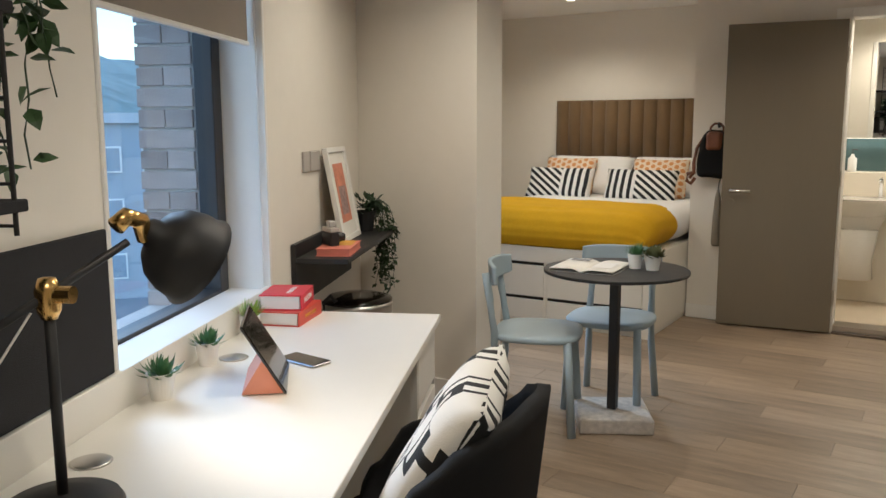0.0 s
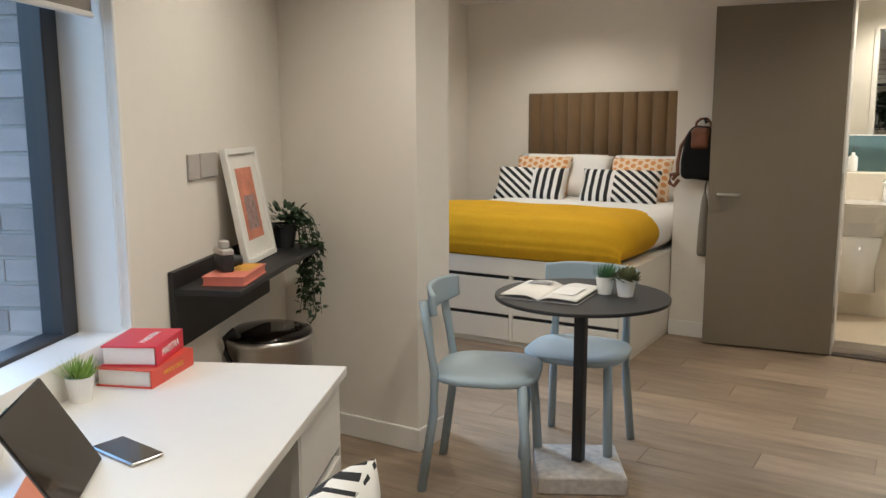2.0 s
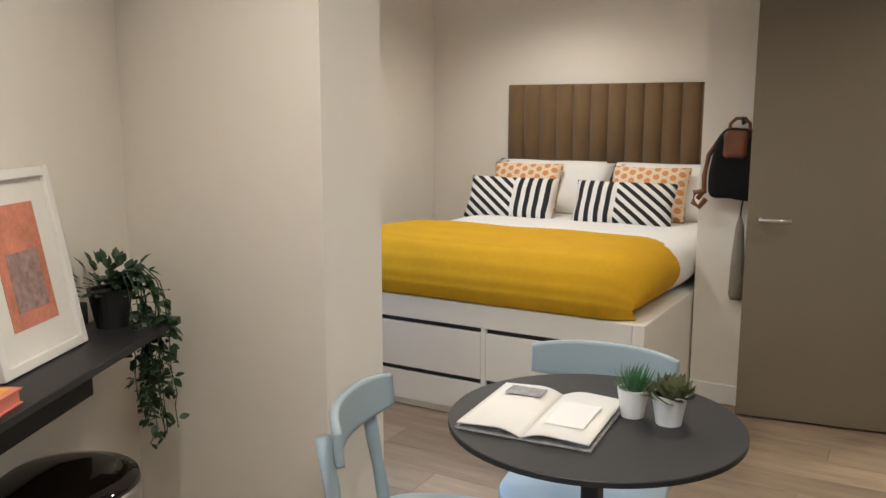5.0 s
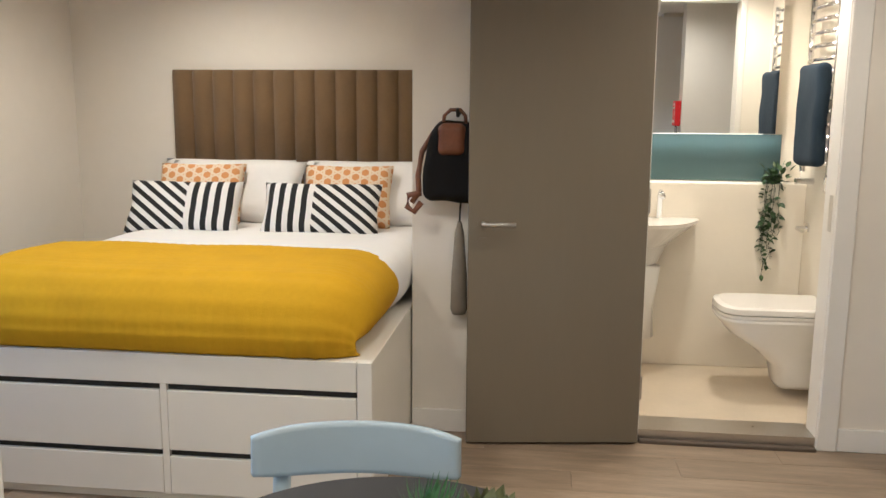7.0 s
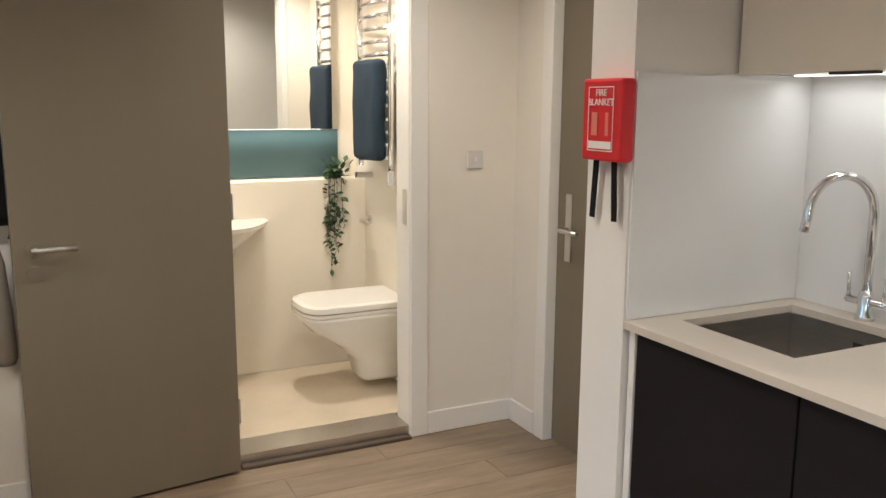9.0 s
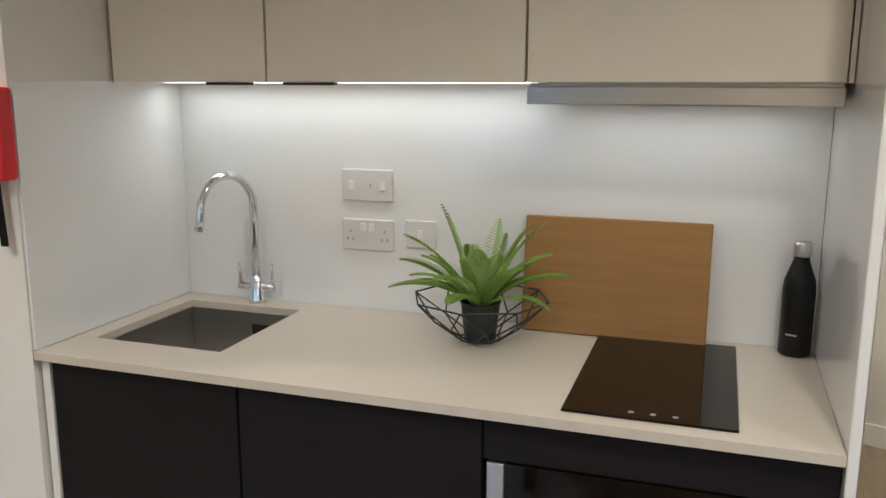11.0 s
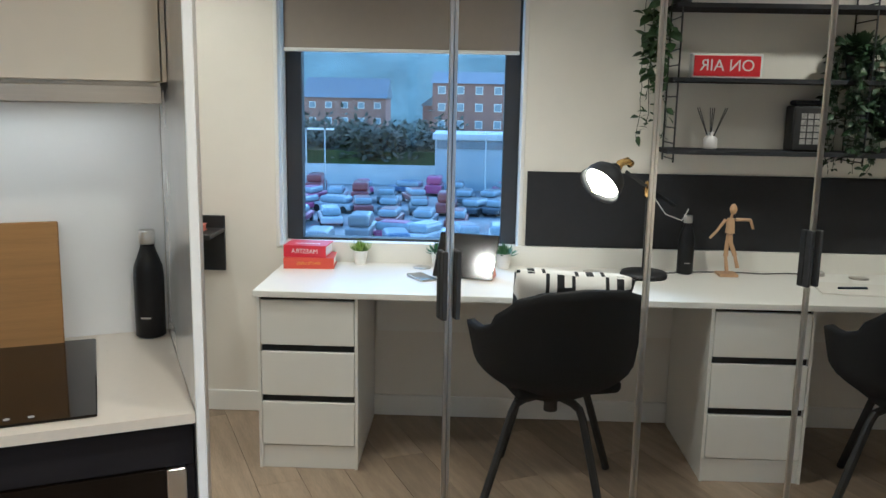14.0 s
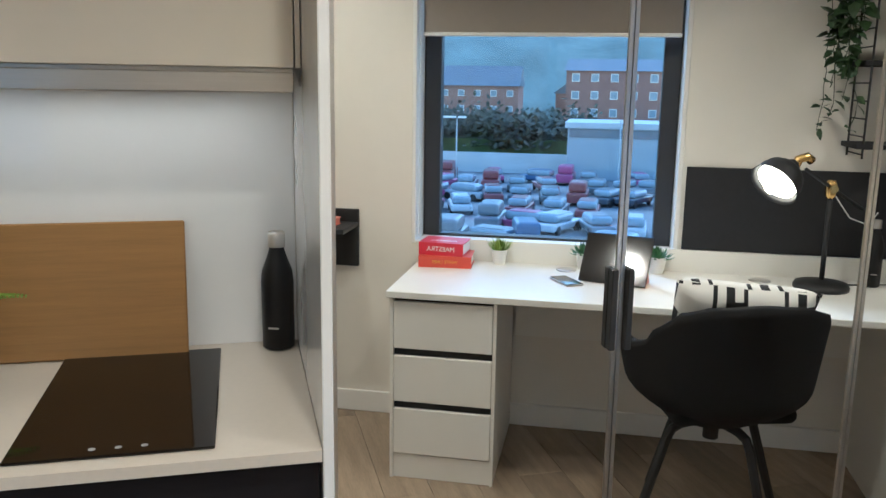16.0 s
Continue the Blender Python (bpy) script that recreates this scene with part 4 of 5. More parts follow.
succulent("succulent_plant", WALL @ pose(0.076, -0.985, 0.741), "small spiky succulent in a white pot on the desk", M["succulent"], 0.036, 0.065, "spiky", 2)
succulent("succulent_plant", WALL @ pose(0.070, -0.69, 0.741), "small dark succulent in a white pot on the desk", M["succulent"], 0.034, 0.065, "spiky", 8)
succulent("grass_plant", WALL @ pose(0.063, -0.335, 0.741), "small green grass plant in a white pot", M["fern"], 0.034, 0.06, "grass", 9)
tb = thing("tablet", WALL @ pose(0.29, -0.815, 0.744, 0, 0, 16.5), "black tablet propped up on a coral folding cover", "tablet")
sc = part("screen", B(-0.004, 0.004, -0.132, 0.132, 0.0, 0.205, bevel=0.003), M["tablet"], tb, "dark glass screen")
sc.matrix_basis = pose(0.05, 0, 0.0, 0, -31, 0)
lid = bmesh.new()
vs = [lid.verts.new(p) for p in ((0.05, -0.12, 0.0), (0.05, 0.12, 0.0), (-0.06, 0.12, 0.0), (-0.06, -0.12, 0.0), (-0.008, -0.12, 0.085), (-0.008, 0.12, 0.085))]
for ids in ((0, 1, 2, 3), (3, 2, 5, 4), (0, 4, 5, 1), (0, 3, 4), (1, 5, 2)):
    lid.faces.new([vs[i] for i in ids])
part("folding_cover", lid, M["rose"], tb, "coral folding cover")
ph = thing("smartphone", WALL @ pose(0.333, -0.63, 0.742, 0, 0, 59), "dark smartphone lying on the desk", "phone")
part("body", B(-0.036, 0.036, -0.074, 0.074, 0.0, 0.007, bevel=0.003), M["silver"], ph)
part("screen", B(-0.034, 0.034, -0.072, 0.072, 0.0072, 0.0082), M["tablet"], ph)

# desk lamp
lp = thing("desk_lamp", WALL @ pose(0.19, -1.59, 0.741), "black desk lamp with brass joints, switched on", "lamp")
part("base", lathe([(0.10, 0.0), (0.102, 0.012), (0.095, 0.024), (0.05, 0.032), (0.012, 0.036), (0.001, 0.037)], 36), M["black"], lp, smooth=True)
part("pole", C((0, 0, 0.03), (0, 0, 0.376), 0.0095), M["black"], lp, smooth=True)
part("joint", lathe([(0.013, 0.346), (0.02, 0.361), (0.022, 0.396), (0.014, 0.416), (0.001, 0.418)], 18), M["brass"], lp, "brass joint", True)
part("joint_knob", C((-0.01, 0, 0.388), (0.045, 0, 0.388), 0.015, n=14), M["brass"], lp, "brass knob")
E1 = Vector((0.085, 0.115, 0.462))
part("arm", tube([(-0.10, -0.145, 0.30), (0, 0, 0.388), tuple(E1)], 0.0075), M["black"], lp, smooth=True)
part("elbow", tube([tuple(E1 + Vector((-0.01, -0.02, 0.03))), tuple(E1 + Vector((0.0, 0.0, 0.045))), tuple(E1 + Vector((0.01, 0.03, 0.035))), tuple(E1 + Vector((0.012, 0.045, 0.0)))], 0.017, 12), M["brass"], lp, "brass swivel joint", True)
AIM = pose(*(E1 + Vector((0.014, 0.05, 0.015))), 0, 0, 0) @ look((0, 0, 0), (0.13, 0.15, -0.145)).to_3x3().to_4x4()
shade = lathe([(0.018, 0.012), (0.024, 0.004), (0.029, -0.015), (0.054, -0.027), (0.074, -0.048), (0.085, -0.078), (0.087, -0.104), (0.093, -0.117), (0.091, -0.118), (0.084, -0.105), (0.081, -0.079), (0.070, -0.053), (0.05, -0.034), (0.018, -0.023)], 36)
so = part("shade", shade, M["black"], lp, "black metal shade", True)
so.matrix_basis = AIM
# bulb widened to the rim; its glow also replaces the shade's lit inside
bu = part("bulb", lathe([(0.001, -0.05), (0.045, -0.06), (0.074, -0.086), (0.076, -0.098), (0.05, -0.110), (0.001, -0.114)], 20), M["glow"], lp, "glowing bulb, widened to stand for the lit shade inside", True)
bu.matrix_basis = AIM
part("cable", tube([(-0.02, -0.02, 0.36), (-0.05, -0.09, 0.27), (-0.08, -0.17, 0.24), (-0.09, -0.20, 0.29)], 0.0022, 5), M["gloss"], lp)
spot("desk_lamp_bulb", WALL @ pose(0.19, -1.59, 0.741) @ AIM @ pose(0, 0, -0.12), 1.25, (1.0, 0.63, 0.27), 150, 0.03)

# string shelves
shf = thing("string_shelf", WALL, "black wire ladder shelf with dark boards", "shelf")
for y in (-1.68, -2.47, -3.26):
    lad = bmesh.new()
    for x in (0.006, 0.205):
        cyl(lad, (x, y, 1.24), (x, y, 2.25), 0.004, n=8)
    for i in range(16):
        cyl(lad, (0.006, y, 1.255 + i * 0.065), (0.205, y, 1.255 + i * 0.065), 0.0028, n=6)
    part("ladder_side", lad, M["black"], shf)
for z in (1.295, 1.595, 1.895):
    part("board", B(0.004, 0.212, -3.29, -1.655, z - 0.019, z, bevel=0.002), M["charcoal"], shf)
sg = thing("light_box_sign", WALL @ pose(0.09, -1.905, 1.596), "small red ON AIR sign with white frame on shelf", "sign")
part("frame", B(-0.02, 0.02, -0.15, 0.15, 0, 0.103, bevel=0.003), M["signwhite"], sg)
part("face", B(0.0202, 0.023, -0.14, 0.14, 0.009, 0.094), M["red"], sg)
lettering("ON AIR", 0.068, pose(0.0236, 0, 0.052, 90, 0, 90), M["signwhite"], sg)
df = thing("reed_diffuser", WALL @ pose(0.10, -1.86, 1.296), "clear reed diffuser bottle with dark sticks", "diffuser")
part("bottle", lathe([(0.028, 0), (0.03, 0.01), (0.03, 0.045), (0.012, 0.058), (0.012, 0.072)], 18), M["socket"], df, smooth=True)
for i in range(7):
    part("reed", tube([(0, 0, 0.02), (0.05 * math.sin(i * 2.1), 0.065 * (i / 3 - 1), 0.175)], 0.0018, 5), M["black"], df)
pb = thing("phone_box_ornament", WALL @ pose(0.10, -2.26, 1.296), "dark metal telephone box ornament on the shelf", "ornament")
part("body", B(-0.05, 0.05, -0.07, 0.07, 0, 0.19, bevel=0.006), M["black"], pb)
part("roof", B(-0.042, 0.042, -0.062, 0.062, 0.191, 0.215, bevel=0.012, seg=3), M["black"], pb)
for i in range(3):
    for j in range(5):
        part("pane", B(0.0503, 0.052, -0.04 + i * 0.028, -0.018 + i * 0.028, 0.03 + j * 0.027, 0.052 + j * 0.027), M["print"], pb)
gl = thing("globe", WALL @ pose(0.11, -2.62, 1.296), "black desk globe on a round foot", "globe")
part("foot", lathe([(0.06, 0), (0.06, 0.012), (0.012, 0.02), (0.01, 0.05)], 24), M["black"], gl)
gb = bmesh.new()
bmesh.ops.create_uvsphere(gb, u_segments=24, v_segments=14, radius=0.105, matrix=Matrix.Translation((0, 0, 0.16)))
part("sphere", gb, M["black"], gl, smooth=True)
for k, z in enumerate((0.0, 0.028, 0.056)):
    bk = thing("small_book", WALL @ pose(0.10, -2.60 + 0.01 * k, 1.596 + z), "dark book stacked on the shelf", "book", "shelf books")
    part("page_block", B(-0.065, 0.065, -0.09, 0.09, 0.003, 0.023), M["paper"], bk)
    part("cover", B(-0.07, 0.07, -0.095, 0.095, 0.0, 0.003), M["leather"], bk)
    part("cover", B(-0.07, 0.07, -0.095, 0.095, 0.023, 0.026), M["leather"], bk)
trailing("trailing_plant", WALL @ pose(0.13, -1.69, 1.897), "trailing ivy hanging from the top shelf", M["leaf"], 10, 0.68, (0.05, 0.13), 0.064, 1.7, 3, spread=0.7, bushy=26)
trailing("trailing_plant", WALL @ pose(0.12, -2.45, 1.597), "bushy trailing ivy hanging from the middle shelf", M["leafdark"], 18, 0.50, (0.11, 0.02), 0.045, 2.4, 6, spread=1.7, bushy=110)


def drink_bottle(m, scale=1.0):
    ob = thing("drink_bottle", m, "matte black steel drink bottle with silver cap", "bottle")
    part("body", lathe([(0.030, 0), (0.035, 0.004), (0.0355, 0.15), (0.033, 0.175), (0.022, 0.205), (0.0165, 0.222), (0.0165, 0.228)], 28), M["bottle"], ob, smooth=True)
    part("cap", lathe([(0.0185, 0.228), (0.019, 0.231), (0.019, 0.258), (0.017, 0.261), (0.001, 0.2615)], 24), M["silver"], ob, "brushed silver cap", True)
    part("mark", B(0.0354, 0.0358, -0.012, 0.012, 0.05, 0.054), M["greyplate"], ob)
    return ob


b1 = drink_bottle(WALL @ pose(0.10, -1.79, 0.742))
mn = bmesh.new()
for a, b, r in (((0, 0, 0.02), (0, 0.01, 0.085), 0.009), ((0, 0.01, 0.085), (0, 0.008, 0.15), 0.011), ((0.0, -0.045, 0.035), (0, -0.03, 0.09), 0.009), ((0, -0.03, 0.09), (0, -0.006, 0.15), 0.011),
                ((0, 0, 0.15), (0, 0.0, 0.185), 0.017), ((0, 0, 0.19), (0, 0, 0.255), 0.021), ((0, 0, 0.255), (0, -0.005, 0.275), 0.007),
                ((0, 0.022, 0.25), (0, 0.055, 0.20), 0.008), ((0, 0.055, 0.20), (0, 0.085, 0.165), 0.007), ((0, -0.022, 0.25), (0, -0.085, 0.25), 0.008), ((0, -0.085, 0.25), (0, -0.10, 0.21), 0.007)):
    cyl(mn, a, b, r, r * 0.8, 10)
bmesh.ops.create_uvsphere(mn, u_segments=12, v_segments=8, radius=0.02, matrix=Matrix.Translation((0, -0.008, 0.295)) @ Matrix.Diagonal((0.9, 0.8, 1.2, 1)))
box(mn, -0.04, 0.04, -0.04, 0.04, 0, 0.012)
cyl(mn, (-0.02, 0.0, 0.0), (-0.02, 0.0, 0.15), 0.002, n=6)
solid("artist_mannequin", mn, M["tan"], "jointed wooden artist's figure standing on the desk", "mannequin", m=WALL @ pose(0.12, -1.97, 0.742))
cab = thing("power_cable", WALL @ pose(0.0, 0.0, 0.742), "thin black power cable lying along the desk", "cable")
part("lead", tube([(0.12, -1.70, 0.003), (0.075, -1.86, 0.003), (0.06, -2.02, 0.003), (0.085, -2.14, 0.003), (0.06, -2.26, 0.003), (0.08, -2.36, 0.003)], 0.0028, 6), M["black"], cab, smooth=True)
part("plug", B(0.06, 0.10, -2.41, -2.355, 0.0, 0.02, bevel=0.004), M["greyplate"], cab)
cb = thing("clipboard", WALL @ pose(0.36, -2.42, 0.742, 0, 0, 8), "white notepad with a blue pen on it", "notepad")
part("pad", B(-0.11, 0.11, -0.15, 0.15, 0, 0.006), M["paper"], cb)
part("pen", C((0.0, -0.05, 0.012), (0.03, 0.07, 0.012), 0.005, n=8), M["towel"], cb)

# wall shelf with picture, camera, book and plant
ws = thing("wall_shelf", WALL @ pose(0, 0.30, 0), "black wall shelf with deep back panel", "shelf")
part("back_panel", B(0.001, 0.02, 0.0, 0.93, 0.685, 0.94, bevel=0.002), M["black"], ws)
part("board", B(0.021, 0.235, 0.0, 1.02, 0.865, 0.885, bevel=0.002), M["black"], ws)
pc = thing("picture_frame", WALL @ pose(0.105, 0.885, 0.886, 0, -10, 0), "white framed coral print leaning against the wall", "picture")
for nm, a in (("frame_side", (-0.012, 0.012, -0.165, -0.142, 0, 0.43)), ("frame_side", (-0.012, 0.012, 0.142, 0.165, 0, 0.43)), ("frame_rail", (-0.012, 0.012, -0.1415, 0.1415, 0, 0.023)), ("frame_rail", (-0.012, 0.012, -0.1415, 0.1415, 0.407, 0.43))):
    part(nm, B(*a, bevel=0.002), M["gloss"], pc)
part("mount", B(-0.008, 0.001, -0.1415, 0.1415, 0.0235, 0.4065), M["paper"], pc)
part("print", B(0.0014, 0.0024, -0.085, 0.085, 0.085, 0.355), M["artpink"], pc, "coral print")
part("print_figure", B(0.0027, 0.0032, -0.055, 0.06, 0.12, 0.25), M["artgrey"], pc, "mauve shape")
cbk = thing("coral_book", WALL @ pose(0.15, 0.49, 0.886, 0, 0, 3), "coral and yellow book lying on the shelf", "book")
part("page_block", B(-0.066, 0.066, -0.125, 0.125, 0.003, 0.027), M["pinkbook"], cbk)
for z in (0.0, 0.0275):
    part("cover", B(-0.07, 0.07, -0.13, 0.13, z, z + 0.003), M["pinkbook"], cbk)
part("cover_print", B(-0.05, 0.055, -0.02, 0.12, 0.0306, 0.0312), M["yellowprint"], cbk)
cm = thing("old_camera", WALL @ pose(0.12, 0.47, 0.918, 0, 0, 40), "small grey vintage camera standing on a book", "camera")
part("body", B(-0.02, 0.02, -0.045, 0.045, 0, 0.055, bevel=0.004), M["black"], cm)
part("top_plate", B(-0.021, 0.021, -0.046, 0.046, 0.0555, 0.075, bevel=0.004), M["greyplate"], cm, "grey metal top")
part("viewfinder", B(-0.012, 0.016, -0.02, 0.02, 0.0755, 0.10, bevel=0.003), M["greyplate"], cm)
part("lens", lathe([(0.022, 0), (0.022, 0.02), (0.018, 0.022), (0.017, 0.04), (0.001, 0.04)], 20), M["black"], cm).matrix_basis = pose(0.02, 0, 0.03, 0, 90, 0)
trailing("ivy_plant", WALL @ pose(0.10, 1.20, 0.886), "trailing ivy in a black pot on the shelf", M["leafdark"], 16, 0.42, (0.13, 0.04), 0.036, 2.0, 11, spread=0.95, bushy=60)
sw = thing("wall_socket", WALL @ pose(0, 0.585, 1.258), "grey double wall plate beside the window", "wall plate")
part("plate", B(0.001, 0.011, -0.10, -0.015, -0.043, 0.043, bevel=0.003), M["greyplate"], sw)
part("plate", B(0.001, 0.011, 0.0, 0.145, -0.043, 0.043, bevel=0.003), M["greyplate"], sw)
bn = thing("pedal_bin", pose(-2.945, -1.52, 0) @ Matrix.Diagonal((1.15, 1.15, 1, 1)), "round steel pedal bin with black lid", "bin")
part("body", lathe([(0.14, 0.0), (0.145, 0.02), (0.145, 0.575), (0.149, 0.58), (0.149, 0.60)], 40), M["steel"], bn, smooth=False)
for p in bn.children[0].data.polygons:
    p.use_smooth = len(p.vertices) == 4
part("lid", lathe([(0.148, 0.601), (0.146, 0.612), (0.11, 0.624), (0.05, 0.628), (0.001, 0.628)], 40), M["glassblack"], bn, "glossy black lid", True)
part("grip", tube([(-0.02, -0.146, 0.50), (-0.03, -0.165, 0.56), (-0.03, -0.168, 0.62), (-0.01, -0.15, 0.65), (0.01, -0.14, 0.62)], 0.009), M["black"], bn, smooth=True)


# ---- chairs and table ----
def tub_chair(m, label):
    """Upholstered shell on splayed wooden legs; it faces local -x."""
    ob = thing("desk_chair", m, label, "chair", "desk chairs")
    bm = bmesh.new()
    n, rows = 72, 14

    def rim(a):
        """Height of the edge: a tall back, a dip, then two lower arms and the open front."""
        keys = ((0, 0.855), (26, 0.846), (42, 0.822), (56, 0.77), (68, 0.700), (80, 0.682), (98, 0.685), (116, 0.655), (132, 0.56), (148, 0.485), (180, 0.47))
        for (a0, z0), (a1, z1) in zip(keys, keys[1:]):
            if a <= a1:
                f = (a - a0) / (a1 - a0)
                f = f * f * (3 - 2 * f)
                return z0 + (z1 - z0) * f
        return 0.47

    g = []
    for j in range(rows + 1):
        f = j / rows
        row = []
        for i in range(n):
            a = 2 * math.pi * i / n
            deg = abs(math.degrees(a if a <= math.pi else a - 2 * math.pi))
            c, s2 = math.cos(a), math.sin(a)
            top = rim(deg)
            z = 0.405 + (top - 0.405) * f
            # a bowl that opens quickly, then leans out gently
            h = (z - 0.405) / 0.45
            r = 0.10 + 0.155 * min(1.0, math.sin(min(1.0, h * 3.2) * math.pi / 2)) + 0.05 * h
            k = (abs(c) ** 2.6 + abs(s2) ** 2.6) ** (-1 / 2.6)
            ear = 0.035 * f * math.exp(-((deg - 95) / 28) ** 2)
            row.append(bm.verts.new(((r * k + 0.3 * ear) * c * 0.94 + 0.012, (r * k + ear) * s2, z)))
        g.append(row)
    for a, b in zip(g, g[1:]):
        for i in range(n):
            bm.faces.new((a[i], a[(i + 1) % n], b[(i + 1) % n], b[i]))
    bm.faces.new(g[0][::-1])
    thicken(part("shell", bm, M["chairblack"], ob, smooth=True), 0.03)
    part("seat", rounded_slab(-0.225, 0.19, -0.205, 0.205, 0.43, 0.485, 0.026, amp=0.004), M["chairblack"], ob, smooth=True)
    part("hub", C((0, 0, 0.315), (0, 0, 0.42), 0.026), M["black"], ob)
    for k in range(4):
        a = radians(72 + 90 * k)
        c, s2 = math.cos(a), math.sin(a)
        part("leg", tube([(0.02 * c, 0.02 * s2, 0.385), (0.13 * c, 0.13 * s2, 0.383), (0.165 * c, 0.165 * s2, 0.372), (0.185 * c, 0.185 * s2, 0.34), (0.31 * c, 0.31 * s2, 0.004)], 0.0155, 8), M["black"], ob)
    return ob


CH = WALL @ pose(0.705, -1.155, 0, 0, 0, -16)
tc = tub_chair(CH, "black upholstered tub chair tucked at the desk, holding cushion")
copy_thing(tc, WALL @ pose(0.74, -2.50, 0, 0, 0, 0))
solid("chair_cushion", cushion(0.43, 0.43, 0.14, seed=3), M["blocks"], "white cushion with black broken bars on the chair", "cushion", m=WALL @ pose(0.80, -1.19, 0.715, 0, 0, -6) @ pose(0, 0, 0, 5, -58, 0), smooth=True)


def plain_chair(m):
    """Pale blue plastic chair; it faces local -y, with its back at +y."""
    ob = thing("plastic_chair", m, "pale blue plastic chair with curved backrest at the table", "chair", "table chairs")
    bm = bmesh.new()
    n = 36
    top, bot = [], []
    for i in range(n):
        a = 2 * math.pi * i / n
        c, s2 = math.cos(a), math.sin(a)
        k = (abs(c) ** 3.2 + abs(s2) ** 3.2) ** (-1 / 3.2)
        top.append((0.212 * c * k, 0.205 * s2 * k))
    lev = [(0.97, 0.432), (1.0, 0.438), (1.0, 0.452), (0.97, 0.459), (0.6, 0.454), (0.2, 0.450)]
    rs = [[bm.verts.new((x * k, y * k, z)) for x, y in top] for k, z in lev]
    for a, b in zip(rs, rs[1:]):
        for i in range(n):
            bm.faces.new((a[i], a[(i + 1) % n], b[(i + 1) % n], b[i]))
    bm.faces.new(rs[0][::-1])
    bm.faces.new(rs[-1])
    part("seat", bm, M["bluechair"], ob, smooth=True)
    for x in (-0.165, 0.165):
        part("front_leg", tube([(x, -0.15, 0.44), (x * 1.05, -0.165, 0.25), (x * 1.1, -0.18, 0.0)], 0.019, 10), M["bluechair"], ob, smooth=True)
        part("back_leg", tube([(x * 1.12, 0.23, 0.0), (x * 1.0, 0.185, 0.30), (x * 0.98, 0.18, 0.46), (x * 0.95, 0.205, 0.62), (x * 0.93, 0.225, 0.74)], 0.018, 10), M["bluechair"], ob, smooth=True)
    bm = bmesh.new()
    g = []
    for i in range(21):
        f = i / 10 - 1
        x = 0.205 * f
        y = 0.225 - 0.055 * f * f
        h = 0.052 * (1 - 0.25 * abs(f) ** 4)
        g.append([bm.verts.new((x, y + 0.003 * dz, 0.735 + h * dz)) for dz in (-1, -0.8, 0, 0.8, 1)])
    for a, b in zip(g, g[1:]):
        for j in range(4):
            bm.faces.new((a[j], a[j + 1], b[j + 1], b[j]))
    thicken(part("backrest", bm, M["bluechair"], ob, smooth=True), 0.018)
    return ob


pcA = plain_chair(pose(-2.025, -0.625, 0, 0, 0, 6))
copy_thing(pcA, pose(-2.225, -1.055, 0, 0, 0, 108))
TX, TY = -1.915, -0.88
tbl = thing("bistro_table", pose(TX, TY, 0), "round black bistro table on a stone foot", "table")
part("tabletop", lathe([(0.325, 0.728), (0.335, 0.731), (0.335, 0.742), (0.333, 0.744), (0.001, 0.744)], 64), M["black"], tbl)
part("post", B(-0.021, 0.021, -0.021, 0.021, 0.07, 0.727, bevel=0.002), M["black"], tbl)
part("top_plate", B(-0.12, 0.12, -0.12, 0.12, 0.72, 0.7275), M["black"], tbl)
bm = B(-0.17, 0.17, -0.17, 0.17, 0, 0.07, bevel=0.008, seg=2)
part("foot", bm, M["stone"], tbl, "pale terrazzo foot").matrix_basis = pose(0, 0, 0, 0, 0, 28)
ob = thing("open_book", pose(TX - 0.105, TY - 0.05, 0.7445, 0, 0, 4), "open magazine with grey pictures lying on the table", "book")
for sgn in (-1, 1):
    bm = bmesh.new()
    g = []
    for i in range(13):
        f = i / 12
        g.append([bm.verts.new((f * 0.15 * sgn, y, 0.004 + 0.018 * math.sin(min(1, f * 2.4) * math.pi * 0.5) * (1 - f * 0.45))) for y in (-0.15, 0.15)])
    for a, b in zip(g, g[1:]):
        bm.faces.new((a[0], a[1], b[1], b[0]))
    thicken(part("page", bm, M["paper"], ob, smooth=True), 0.004)
part("cover", B(-0.155, 0.155, -0.153, 0.153, 0.0, 0.0028), M["print"], ob)
part("picture", B(-0.12, -0.03, 0.06, 0.12, 0.0225, 0.0232), M["print"], ob, "small grey photograph")
part("text_block", B(0.03, 0.12, -0.09, 0.06, 0.0222, 0.0228), M["signwhite"], ob)
succulent("grass_plant", pose(-1.845, -0.82, 0.7445), "small green spiky plant in white pot on table", M["succulent"], 0.036, 0.065, "grass", 21)
succulent("rosette_plant", pose(-1.76, -0.825, 0.7445), "rosette succulent in a white pot on the table", M["rosette"], 0.040, 0.068, "rosette", 22)

# ---- kitchen ----
KE = -1.698
solid("splashback", B(-0.008, -0.001, KE, 0.002, 0.905, 1.515), M["splash"], "white glossy kitchen splashback", "splashback")
solid("splashback", B(-0.60, -0.009, -0.004, 0.003, 0.906, 1.515), M["splash"], "white glossy side splashback", "splashback")
solid("tall_panel", B(-0.612, -0.001, KE - 0.019, KE - 0.001, 0, 2.35, bevel=0.002), M["splash"], "tall white end panel beside the worktop", "panel")
wk = thing("worktop", pose(0, 0, 0), "beige stone worktop with undermounted sink", "worktop")
SX0, SX1, SY0, SY1 = -0.472, -0.085, -0.408, -0.06
